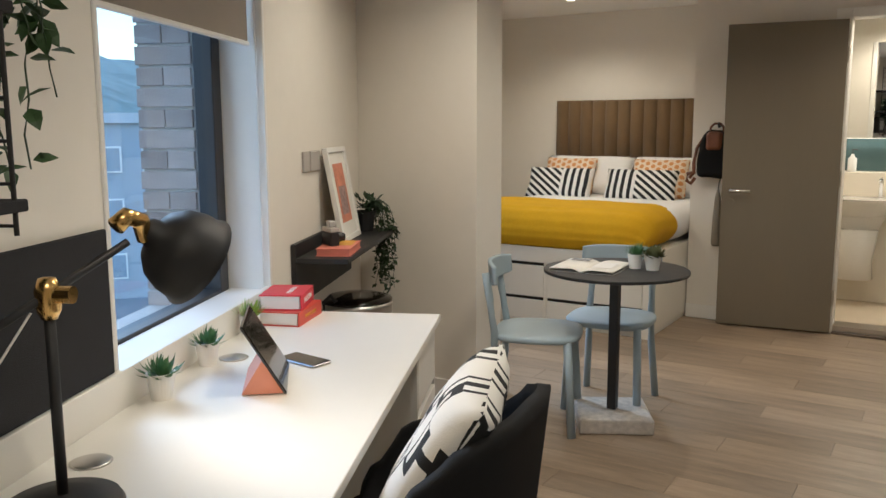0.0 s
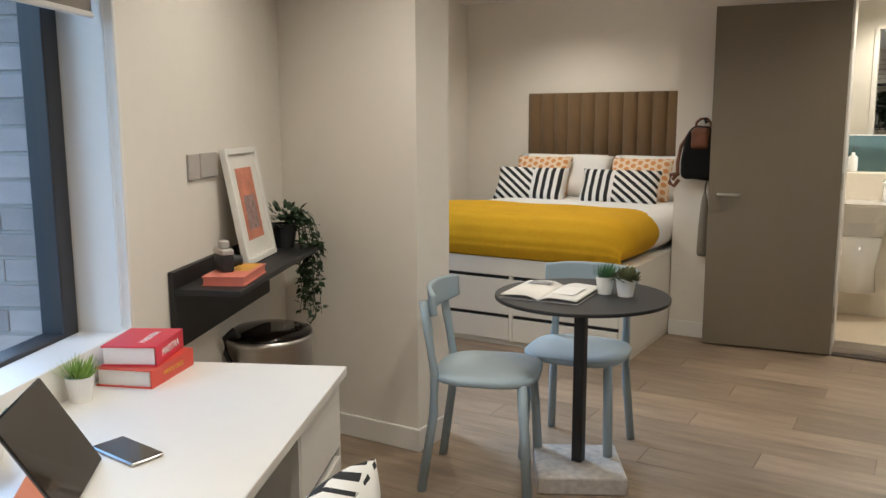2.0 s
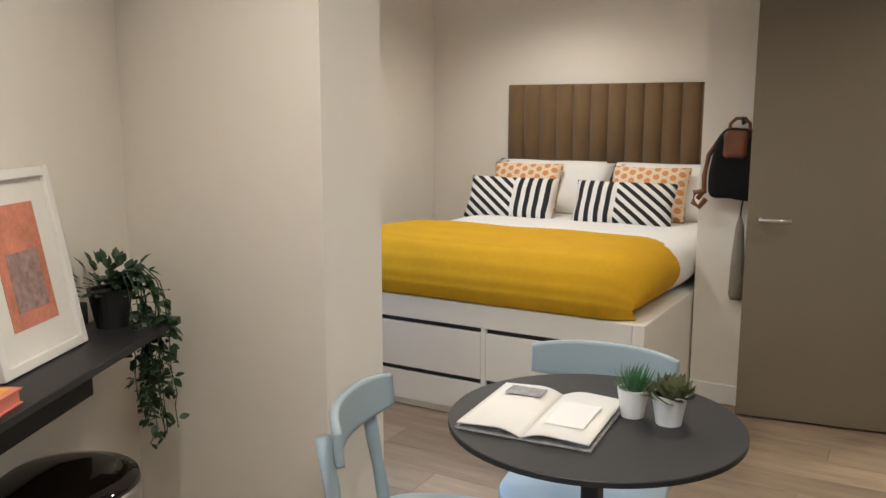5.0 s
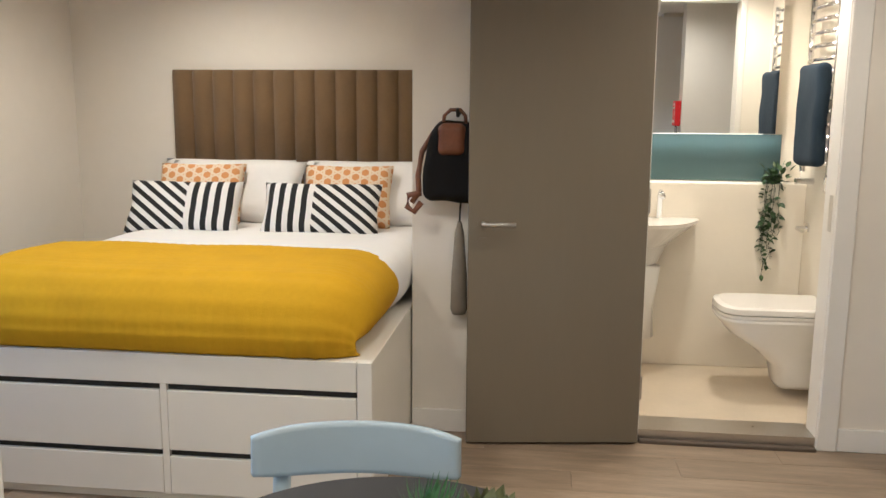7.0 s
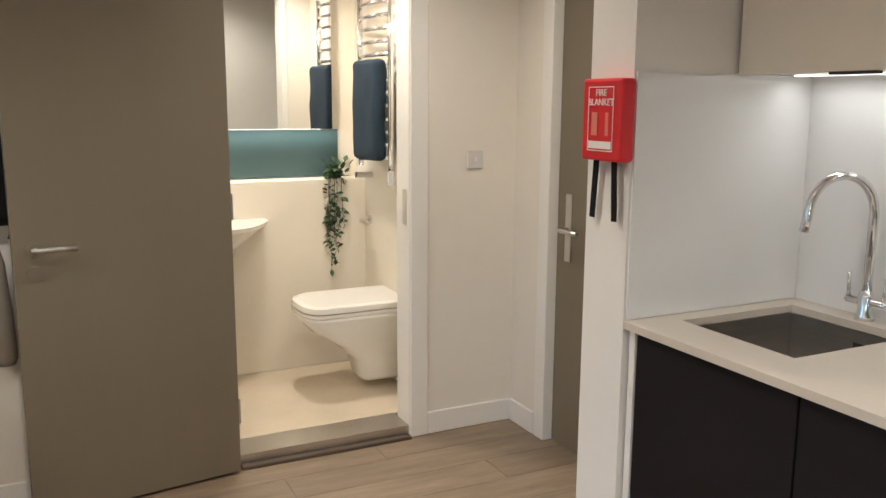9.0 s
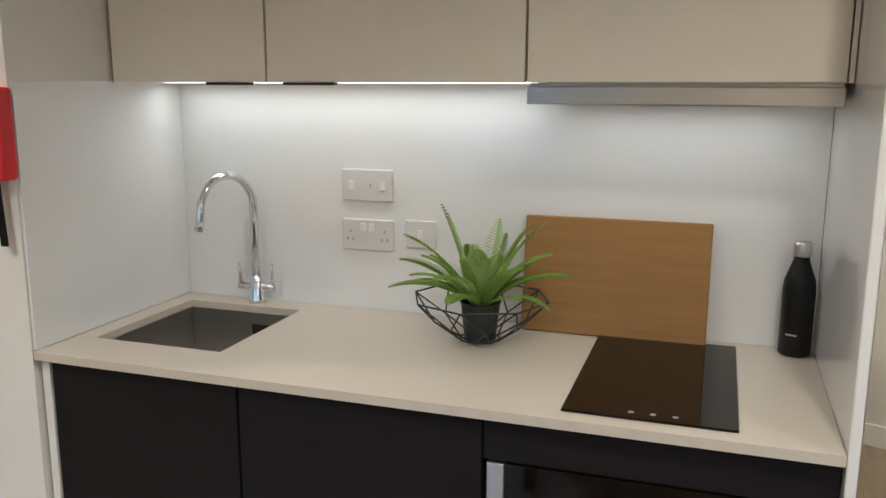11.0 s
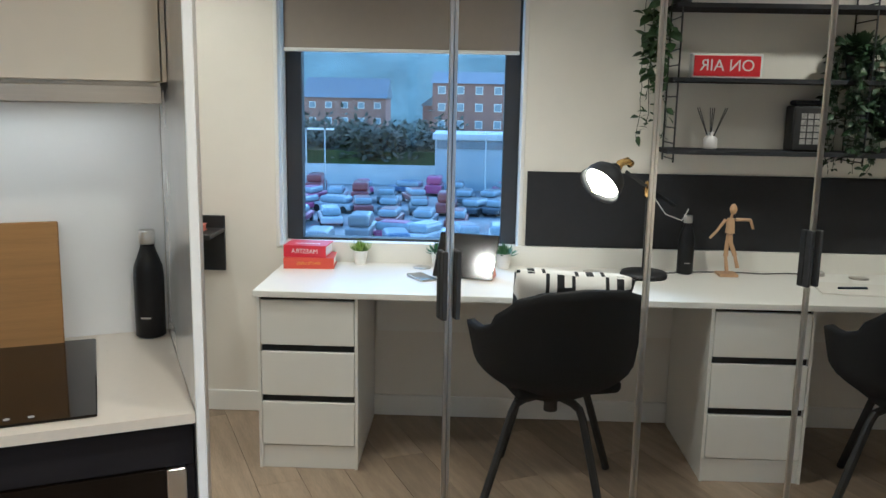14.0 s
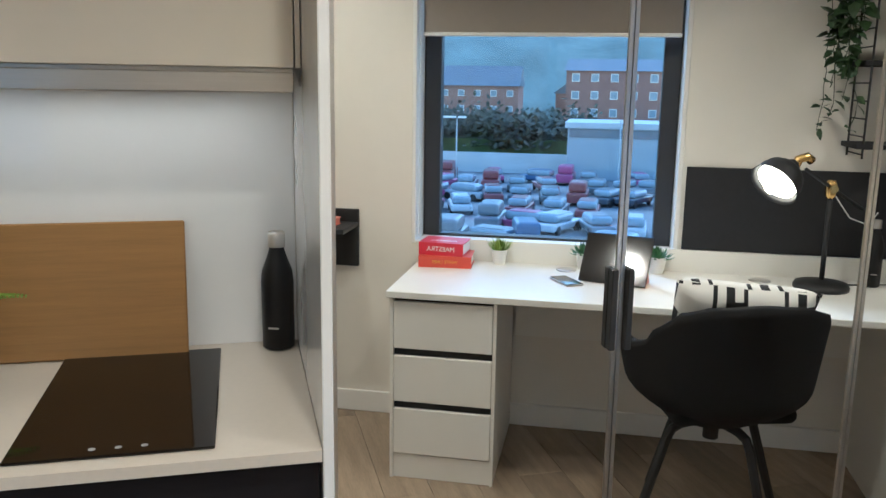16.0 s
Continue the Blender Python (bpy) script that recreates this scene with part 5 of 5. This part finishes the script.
for a in ((-0.61, SX0, KE, -0.005), (SX1, -0.009, KE, -0.005), (SX0, SX1, KE, SY0), (SX0, SX1, SY1, -0.005)):
    part("slab", B(*a, 0.885, 0.905), M["worktop"], wk)
sk = thing("sink", pose(0, 0, 0), "brushed steel undermount sink with overflow", "sink")
for a in ((SX0 - 0.004, SX1 + 0.004, SY0 - 0.004, SY1 + 0.004, 0.715, 0.72), (SX0 - 0.005, SX0 - 0.001, SY0, SY1, 0.72, 0.8845), (SX1 + 0.001, SX1 + 0.005, SY0, SY1, 0.72, 0.8845), (SX0 - 0.005, SX1 + 0.005, SY0 - 0.006, SY0 - 0.001, 0.72, 0.8845), (SX0 - 0.005, SX1 + 0.005, SY1 + 0.001, SY1 + 0.006, 0.72, 0.8845)):
    part("bowl_side", B(*a), M["steel"], sk)
part("overflow", B(-0.0865, -0.0842, -0.325, -0.255, 0.822, 0.852, bevel=0.0008), M["blackgap"], sk)
part("drain", lathe([(0.04, 0.7205), (0.04, 0.723), (0.001, 0.722)], 20, (-0.28, -0.23, 0)), M["chrome"], sk)
tp = thing("kitchen_tap", pose(-0.045, -0.25, 0.905), "chrome swan-neck mixer tap with two levers", "tap")
part("body", lathe([(0.024, 0), (0.024, 0.01), (0.019, 0.02), (0.019, 0.06), (0.015, 0.075)], 20), M["chrome"], tp, smooth=True)
arc = [(0, 0, 0.07), (0, 0, 0.27)] + [(-0.085 + 0.085 * math.cos(a), 0, 0.27 + 0.095 * math.sin(a)) for a in [math.pi * i / 12 for i in range(1, 12)]] + [(-0.172, 0, 0.255), (-0.178, 0, 0.225)]
part("spout", tube(arc, 0.0115, 12), M["chrome"], tp, smooth=True).matrix_basis = pose(0, 0, 0, 0, 0, -22)
part("cross_bar", C((0, -0.055, 0.045), (0, 0.055, 0.045), 0.010), M["chrome"], tp, smooth=True)
for y in (-0.05, 0.05):
    part("lever", C((0, y, 0.045), (-0.004, y * 1.04, 0.115), 0.006, 0.0045, 10), M["chrome"], tp, smooth=True)
for y0, y1, dr in ((-0.52, -0.03, True), (-1.065, -0.524, True)):
    bc = thing("base_cabinet", pose(0, 0, 0), "dark stained kitchen base cabinet", "cabinet", "base cabinets")
    part("body", B(-0.565, -0.01, y0, y1, 0.10, 0.71 if y0 > -0.55 else 0.884), M["darkcab"], bc)
    part("door", B(-0.587, -0.568, y0 + 0.001, y1 - 0.001, 0.11, 0.880, bevel=0.0015), M["darkcab"], bc)
    part("plinth", B(-0.54, -0.50, y0, y1, 0, 0.099), M["darkcab"], bc)
solid("end_strip", B(-0.59, -0.02, -0.027, -0.006, 0.0, 0.884), M["gloss"], "white strip at the kitchen's end", "panel")
ov = thing("built_in_oven", pose(0, 0, 0), "black glass built-in oven with steel edges", "oven")
part("housing", B(-0.565, -0.02, -1.696, -1.067, 0.0, 0.884), M["darkcab"], ov)
part("top_filler", B(-0.587, -0.5655, -1.695, -1.068, 0.795, 0.880, bevel=0.0015), M["darkcab"], ov)
part("side_filler", B(-0.587, -0.5655, -1.695, -1.682, 0.10, 0.794), M["darkcab"], ov)
part("front", B(-0.592, -0.566, -1.644, -1.112, 0.20, 0.793, bevel=0.0004), M["glassblack"], ov)
for y in (-1.680, -1.111):
    part("steel_edge", B(-0.594, -0.566, y, y + 0.035, 0.20, 0.792, bevel=0.002), M["silver"], ov)
hbx = thing("hob", pose(0, 0, 0), "black glass two-zone hob set on the worktop", "hob")
part("glass", B(-0.572, -0.055, -1.530, -1.212, 0.9055, 0.9105, bevel=0.002), M["glassblack"], hbx)
for k in range(3):
    part("control_mark", lathe([(0.006, 0.0), (0.006, 0.0003), (0.001, 0.0003)], 10, (-0.545, -1.42 + k * 0.04, 0.9106)), M["print"], hbx)
for y0, y1, hy in ((-0.441, -0.006, (-0.40, -0.28)), (-1.064, -0.445, (-0.62, -0.49)), (-1.686, -1.068, None)):
    uc = thing("wall_cabinet", pose(0, 0, 0), "cream kitchen wall cabinet with flat door", "cabinet", "wall cabinets")
    part("body", B(-0.262, -0.002, y0, y1, 1.516, 2.34), M["cream"], uc)
    part("door", B(-0.283, -0.264, y0 + 0.001, y1 - 0.001, 1.513, 2.34, bevel=0.0015), M["cream"], uc)
    if hy:
        part("finger_pull", B(-0.287, -0.268, *hy, 1.506, 1.5128), M["black"], uc)
solid("filler_panel", B(-0.283, -0.002, KE + 0.001, -1.688, 1.513, 2.34), M["cream"], "narrow cream filler beside the wall cabinet", "panel")
solid("cornice_panel", B(-0.27, 0.0, KE, -0.005, 2.341, CEIL - 0.001), M["wall"], "plain boxing above the wall cabinets", "panel")
hdx = thing("extractor_hood", pose(0, 0, 0), "slim steel pull-out extractor hood under cabinet", "hood")
part("front_bar", B(-0.285, -0.255, -1.685, -1.069, 1.468, 1.505, bevel=0.002), M["steel"], hdx)
part("body", B(-0.254, -0.01, -1.685, -1.069, 1.478, 1.512), M["steel"], hdx)
part("lamp_panel", B(-0.24, -0.05, -1.56, -1.20, 1.466, 1.4775, bevel=0.004), M["socket"], hdx, "pale lamp cover")
ls = thing("led_strip", pose(0, 0, 0), "thin lit strip under the wall cabinets", "strip light")
part("diffuser", B(-0.11, -0.085, -1.05, -0.03, 1.5115, 1.5155), M["strip"], ls)

# sockets, board, bottle, fern in wire bowl
def plate(m, w, h, label, rockers=(), holes=()):
    ob = thing("socket_plate", m, label, "socket")
    part("plate", B(-0.009, 0.0, -w / 2, w / 2, -h / 2, h / 2, bevel=0.003), M["socket"], ob)
    for y, z in rockers:
        part("rocker", B(-0.013, -0.0092, y - 0.008, y + 0.008, z - 0.012, z + 0.012, bevel=0.0015), M["signwhite"], ob)
    for y, z in holes:
        part("hole", B(-0.0098, -0.0092, y - 0.003, y + 0.003, z - 0.004, z + 0.004), M["greyplate"], ob)
    return ob


plate(pose(-0.008, -0.580, 1.246), 0.147, 0.086, "white cooker switch plate on the splashback", ((0.045, 0), (-0.045, 0)), ((-0.01, 0.0),))
plate(pose(-0.008, -0.580, 1.112), 0.147, 0.086, "white double socket on the splashback", ((0.012, 0.02), (-0.012, 0.02)), ((0.05, 0.01), (0.042, -0.012), (0.058, -0.012), (-0.05, 0.01), (-0.042, -0.012), (-0.058, -0.012)))
plate(pose(-0.008, -0.732, 1.122), 0.086, 0.075, "white single fused switch on the splashback", ((0.0, 0),))
plate(pose(-0.205, 1.539, 1.20, 0, 0, 90), 0.075, 0.075, "grey light switch plate on the wall", ((0.0, 0),))
bd = thing("chopping_board", pose(-0.062, -1.24, 0.906, 0, 8, 0), "brown bamboo chopping board leaning on the splashback", "chopping board")
part("board", B(-0.01, 0.01, -0.222, 0.222, 0, 0.288, bevel=0.003), M["wood"], bd)
drink_bottle(pose(-0.055, -1.655, 0.906, 0, 0, 160))
bw = thing("wire_bowl", pose(-0.185, -0.945, 0.906), "black geometric wire bowl on the worktop", "bowl")
lv = [(0.05, 0.004, 0), (0.11, 0.045, 0.5), (0.165, 0.105, 0)]
pts = [[(r * math.cos(2 * math.pi * (i + o) / 8), r * math.sin(2 * math.pi * (i + o) / 8), z) for i in range(8)] for r, z, o in lv]
for ring in pts:
    if ring is not pts[1]:
        part("ring", tube(ring + [ring[0]], 0.0022, 6), M["black"], bw)
for i in range(8):
    for a, b in ((pts[0][i], pts[1][i]), (pts[0][(i + 1) % 8], pts[1][i]), (pts[1][i], pts[2][i]), (pts[1][i], pts[2][(i + 1) % 8])):
        part("wire", tube([a, b], 0.002, 6), M["black"], bw)
fe = thing("fern_plant", pose(-0.185, -0.945, 0.911), "bright green fern in a black pot", "plant")
part("pot", lathe([(0.038, 0), (0.047, 0.085), (0.05, 0.09), (0.044, 0.09), (0.042, 0.08), (0.001, 0.078)], 24), M["black"], fe)
rnd = random.Random(4)
for k in range(34):
    a = 2 * math.pi * k / 34 + rnd.uniform(-0.2, 0.2)
    el = rnd.uniform(0.6, 1.42)
    ln = rnd.uniform(0.15, 0.255) * (0.9 if math.cos(a) > 0.3 else 1)
    bm = bmesh.new()
    p, d = Vector((0.02 * math.cos(a), 0.02 * math.sin(a), 0.085)), Vector((math.cos(a) * math.cos(el), math.sin(a) * math.cos(el), math.sin(el)))
    side = Vector((-math.sin(a), math.cos(a), 0))
    ns = 30
    for i in range(ns):
        q = p + d * ln / ns
        w = 0.024 * math.sin(math.pi * min(1, (i + 1.5) / (ns + 1))) ** 0.7 + 0.004
        for s2 in (-1, 1):
            leaf(bm, p, p + side * s2 * w + d * w * 0.55, 0.0065, 0.0, d)
        p = q
        d = (d + Vector((0, 0, -0.030 - 0.016 * rnd.random()))).normalized()
        if p.x > 0.15:
            p.x = 0.15
    part("frond", bm, M["fern"], fe)
fb = thing("fire_blanket", pose(-0.606, 0.068, 1.30), "red plastic fire blanket box with two black straps", "fire blanket")
part("case", B(-0.045, 0.0, -0.078, 0.078, 0, 0.20, bevel=0.008, seg=2), M["red"], fb)
lettering("FIRE", 0.024, pose(-0.0457, 0, 0.165, 90, 0, -90), M["signwhite"], fb)
lettering("BLANKET", 0.024, pose(-0.0457, 0, 0.142, 90, 0, -90), M["signwhite"], fb)
for a in ((-0.05, 0.05, 0.178, 0.18), (-0.05, 0.05, 0.024, 0.026), (-0.05, -0.048, 0.026, 0.178), (0.048, 0.05, 0.026, 0.178)):
    part("print_line", B(-0.0462, -0.0455, *a), M["signwhite"], fb)
part("print_bar", B(-0.0464, -0.0456, -0.045, 0.045, 0.03, 0.048), M["signwhite"], fb)
part("print_figure", B(-0.0464, -0.0456, 0.012, 0.035, 0.062, 0.118), M["pinkbook"], fb)
part("print_figure", B(-0.0464, -0.0456, -0.032, -0.02, 0.062, 0.118), M["pinkbook"], fb)
for y in (-0.032, 0.04):
    part("strap", B(-0.024, -0.021, y - 0.010, y + 0.010, -0.15, 0.0), M["nylon"], fb, "black pull strap").matrix_basis = pose(0, 0, 0, 4 if y > 0 else -3, 0, 0)

# ---- mirrored wardrobe ----
wd = thing("wardrobe", pose(0, 0, 0), "wardrobe with four mirrored doors in silver frames", "wardrobe")
WX = -0.54
EDGES = [-1.722, -2.237, -2.750, -3.264, -3.778]
part("carcass", B(WX + 0.03, -0.002, EDGES[-1] - 0.02, EDGES[0] + 0.002, 0.0, 2.34), M["gloss"], wd)
for k in range(4):
    y1, y0 = EDGES[k] - 0.001, EDGES[k + 1] + 0.001
    dr = part("door", B(WX, WX + 0.02, y0 + 0.008, y1 - 0.008, 0.02, 2.33), M["mirror"], wd, "mirror glass door")
    for a in (y0, y1 - 0.0075):
        part("edge_trim", B(WX - 0.003, WX + 0.02, a, a + 0.0075, 0.02, 2.33), M["silver"], dr)
    hy = y0 + 0.0145 if k % 2 == 0 else y1 - 0.0145
    hn = bmesh.new()
    box(hn, WX - 0.018, WX - 0.0005, hy - 0.006, hy + 0.006, 1.022, 1.172, bevel=0.002)
    part("handle", hn, M["black"], dr, "black bar handle")
part("top_trim", B(WX, WX + 0.02, EDGES[-1], EDGES[0], 2.331, 2.345), M["silver"], wd)
solid("wardrobe_boxing", B(WX + 0.01, -0.002, EDGES[-1] - 0.02, KE - 0.023, 2.346, CEIL - 0.001), M["wall"], "plain boxing above the wardrobe", "panel")

# ---- outside ----
GZ = -8.6
OUT = WALL
structure("ground", B(-900, -1.0, -700, 700, GZ - 0.3, GZ), M["asphalt"], "grey asphalt car park and streets below", OUT, "ground")
bm = bmesh.new()
g = []
for i in range(33):
    row = []
    for j in range(13):
        x, y = -190 - j * 22, -300 + i * 40
        f = j / 12
        row.append(bm.verts.new((x, y, GZ - 0.1 + (82 * f ** 0.8 + 5 * noise.noise(Vector((x * 0.02, y * 0.02, 0))) * f))))
    g.append(row)
for a, b in zip(g, g[1:]):
    for j in range(12):
        bm.faces.new((a[j], a[j + 1], b[j + 1], b[j]))
structure("hillside", bm, M["woodland"], "green wooded hillside behind the houses, paled by painted haze", OUT, "hill", True)


def house(m, w, d, h, roof, storeys, cols, label, name="apartment_building"):
    """A brick block with a gabled roof and rows of windows towards local +x."""
    ob = thing(name, m, label, "building")
    part("wall", B(-d, 0, -w / 2, w / 2, 0, h), M["redbrick"], ob)
    bm = bmesh.new()
    v = [bm.verts.new(p) for p in ((0.4, -w / 2 - 0.3, h), (0.4, w / 2 + 0.3, h), (-d - 0.4, w / 2 + 0.3, h), (-d - 0.4, -w / 2 - 0.3, h), (-d / 2, -w / 2 - 0.3, h + roof), (-d / 2, w / 2 + 0.3, h + roof))]
    for ids in ((0, 1, 5, 4), (2, 3, 4, 5), (0, 4, 3), (1, 2, 5), (0, 3, 2, 1)):
        bm.faces.new([v[i] for i in ids])
    part("roof", bm, M["rooftile"], ob)
    for r in range(storeys):
        for c in range(cols):
            y = -w / 2 + (c + 0.5) * w / cols
            z = 0.9 + r * h / storeys
            wn2 = part("window", B(0.005, 0.08, y - w / cols * 0.2, y + w / cols * 0.2, z, z + 1.15), M["gloss"], ob)
            part("pane", B(0.085, 0.10, y - w / cols * 0.165, y + w / cols * 0.165, z + 0.1, z + 1.05), M["farpane"], wn2)
    return ob


house(OUT @ pose(-118, -4.7, GZ - 0.01, 0, 0, 3), 19, 11, 12.2, 1.8, 5, 7, "red brick apartment block with white windows")
house(OUT @ pose(-150, 22.3, GZ + 4.2, 0, 0, 0), 15, 10, 5.6, 3.7, 2, 5, "red brick houses with grey pitched roof")
house(OUT @ pose(-130, 6.5, GZ + 2.3, 0, 0, 90), 12, 9, 6.6, 3.7, 2, 3, "gabled red brick house")
structure("bank", B(-178, -100, -60, 60, GZ, GZ + 3.4), M["grass"], "grassy bank under the houses", OUT, "bank")
wh = thing("warehouse", OUT @ pose(-88, -9.5, GZ), "low grey clad warehouse with pale roof", "building")
part("wall", B(-10, 0, -12, 12.5, 0, 5.6), M["render"], wh)
part("roof", B(-10.3, 0.3, -12.3, 12.8, 5.61, 6.2), M["concrete"], wh)
part("sign_band", B(0.005, 0.1, -12, 12.3, 4.6, 5.5), M["rooftile"], wh)
ob2 = thing("office_building", OUT @ pose(-16, 46, GZ, 0, 0, -64), "grey clad building with bands of windows", "building")
part("wall", B(-12, 0, -16, 16, 0, 10.2), M["render"], ob2)
part("roof", B(-12.3, 0.3, -16.3, 16.3, 10.21, 10.8), M["concrete"], ob2)
for z in (1.2, 4.4, 7.4):
    for k in range(8):
        wq = part("window", B(0.005, 0.08, -15 + k * 3.9, -12.2 + k * 3.9, z, z + 1.5), M["gloss"], ob2)
        part("pane", B(0.085, 0.10, -14.9 + k * 3.9, -12.3 + k * 3.9, z + 0.1, z + 1.4), M["farpane"], wq)
solid("boundary_wall", B(-93, -92.6, 3.2, 40, GZ, GZ + 2.3), M["concrete"], "pale boundary wall of the car park", "wall", m=OUT)
rnd = random.Random(12)
for k in range(16):
    bm = bmesh.new()
    for i in range(380):
        v = Vector((rnd.gauss(0, 1), rnd.gauss(0, 1.7), abs(rnd.gauss(0, 0.8))))
        d = Vector((rnd.uniform(-1, 1), rnd.uniform(-1, 1), rnd.uniform(-0.4, 1))).normalized()
        leaf(bm, v * 1.5, v * 1.5 + d * 0.9, 0.55)
    cyl(bm, (0, 0, -0.2), (0, 0, 1.5), 0.15, 0.05, 6)
    solid("bush", bm, M["bush"], "dark winter bush on the bank", "bush", m=OUT @ pose(-97 - rnd.uniform(0, 14), 4 + k * 1.5, GZ + rnd.uniform(1.6, 4.4)))["group"] = "bank bushes"
CARCOL = [(0.45, 0.46, 0.48), (0.06, 0.07, 0.09), (0.24, 0.07, 0.07), (0.58, 0.59, 0.61), (0.06, 0.11, 0.22), (0.22, 0.23, 0.25), (0.40, 0.08, 0.20), (0.12, 0.13, 0.14)]
CARM = [material("car_paint", c, 0.3, vary=0.03, coat=0.5) for c in CARCOL]


def car(m, paint, label, van=False):
    ob = thing("parked_car", m, label, "car", "parked cars")
    h = 1.15 if van else 0.82
    part("body", B(-0.87, 0.87, -2.1, 2.1, 0.28, h, bevel=0.14, seg=2), paint, ob)
    part("cabin", B(-0.76, 0.76, -1.5, 1.15, h, 2.0 if van else 1.42, bevel=0.22, seg=2), paint if van else M["farpane"], ob)
    if not van:
        part("roof", B(-0.6, 0.6, -1.15, 0.8, 1.40, 1.45, bevel=0.02), paint, ob)
    for x in (-0.8, 0.8):
        for y in (-1.35, 1.35):
            part("wheel", C((x - 0.09, y, 0.32), (x + 0.09, y, 0.32), 0.32, n=12), M["black"], ob)
    return ob


for r in range(6):
    for c in range(14):
        if rnd.random() < 0.18:
            continue
        i = rnd.randrange(8)
        car(OUT @ pose(-47 - r * 7.4, 13.5 - c * 2.5 + rnd.uniform(-0.2, 0.2) + 0.9 * r, GZ, 0, 0, rnd.choice((90, 90, 90, 75, 112, 20)) + rnd.uniform(-6, 6)), CARM[i], "parked car in the car park below", rnd.random() < 0.22)
for y in (16.5, 14.5, -2.5):
    sl = thing("street_lamp", OUT @ pose(-84, y, GZ), "tall grey lamp post with two white heads", "street lamp", "car park lamps")
    part("pole", C((0, 0, 0), (0, 0, 6.6), 0.09, 0.06, 8), M["concrete"], sl)
    for s2 in (-1, 1):
        part("head", B(-0.25, 0.25, s2 * 0.55 - 0.4, s2 * 0.55 + 0.4, 6.55, 6.75), M["gloss"], sl)

# ---- bricks at the window, floor planks ----
bb = mesh_of("brick", B(-0.051, 0.051, -0.0, 0.010, -0.0325, 0.0325, bevel=0.002), M["brick"])
bs2 = mesh_of("brick", B(-0.1075, 0.1075, -0.0, 0.010, -0.0325, 0.0325, bevel=0.002), M["brick"])
pierw = thing("brick_reveal", WALL @ pose(-0.37, W1 + 0.002, 0), "buff brick reveal outside the window", "brickwork")
pierw["kind"] = "structure"
for r in range(19):
    z = 0.76 + r * 0.075
    if r % 2:
        lay = ((bb, 0.0495), (bb, -0.0555))
    else:
        lay = ((bs2, -0.002),)
    for me, x in lay:
        o = new("brick", me)
        o.parent = pierw
        o.matrix_basis = pose(x, 0.0, z, 0, 0, 0)
PL, PW = 1.22, 0.18
pm = mesh_of("plank", B(0.0008, PL - 0.0008, 0.0008, PW - 0.0008, -0.006, 0.0, bevel=0.0006), M["plank"])
fl = bpy.data.objects["floor"]
rnd = random.Random(7)
r = 0
y = FAR + 0.001
while y < 1.53:
    x = -4.4 + (r * 0.43) % PL - PL
    while x < 0.02:
        # boards end under the slanting wall
        edge = -4.4 if y > -0.98 else -2.702 - (y + 2.362) * 0.4557 - 0.16
        if x >= edge:
            o = new("plank", pm)
            o.parent = fl
            o.matrix_basis = pose(x, y, 0.0)
        elif x + PL - edge > 0.05:
            o = new("plank", mesh_of("plank", B(edge, x + PL - 0.0008, 0.0008, PW - 0.0008, -0.006, 0.0, bevel=0.0006), M["plank"]))
            o.parent = fl
            o.matrix_basis = pose(0, y, 0.0)
        x += PL
    y += PW
    r += 1
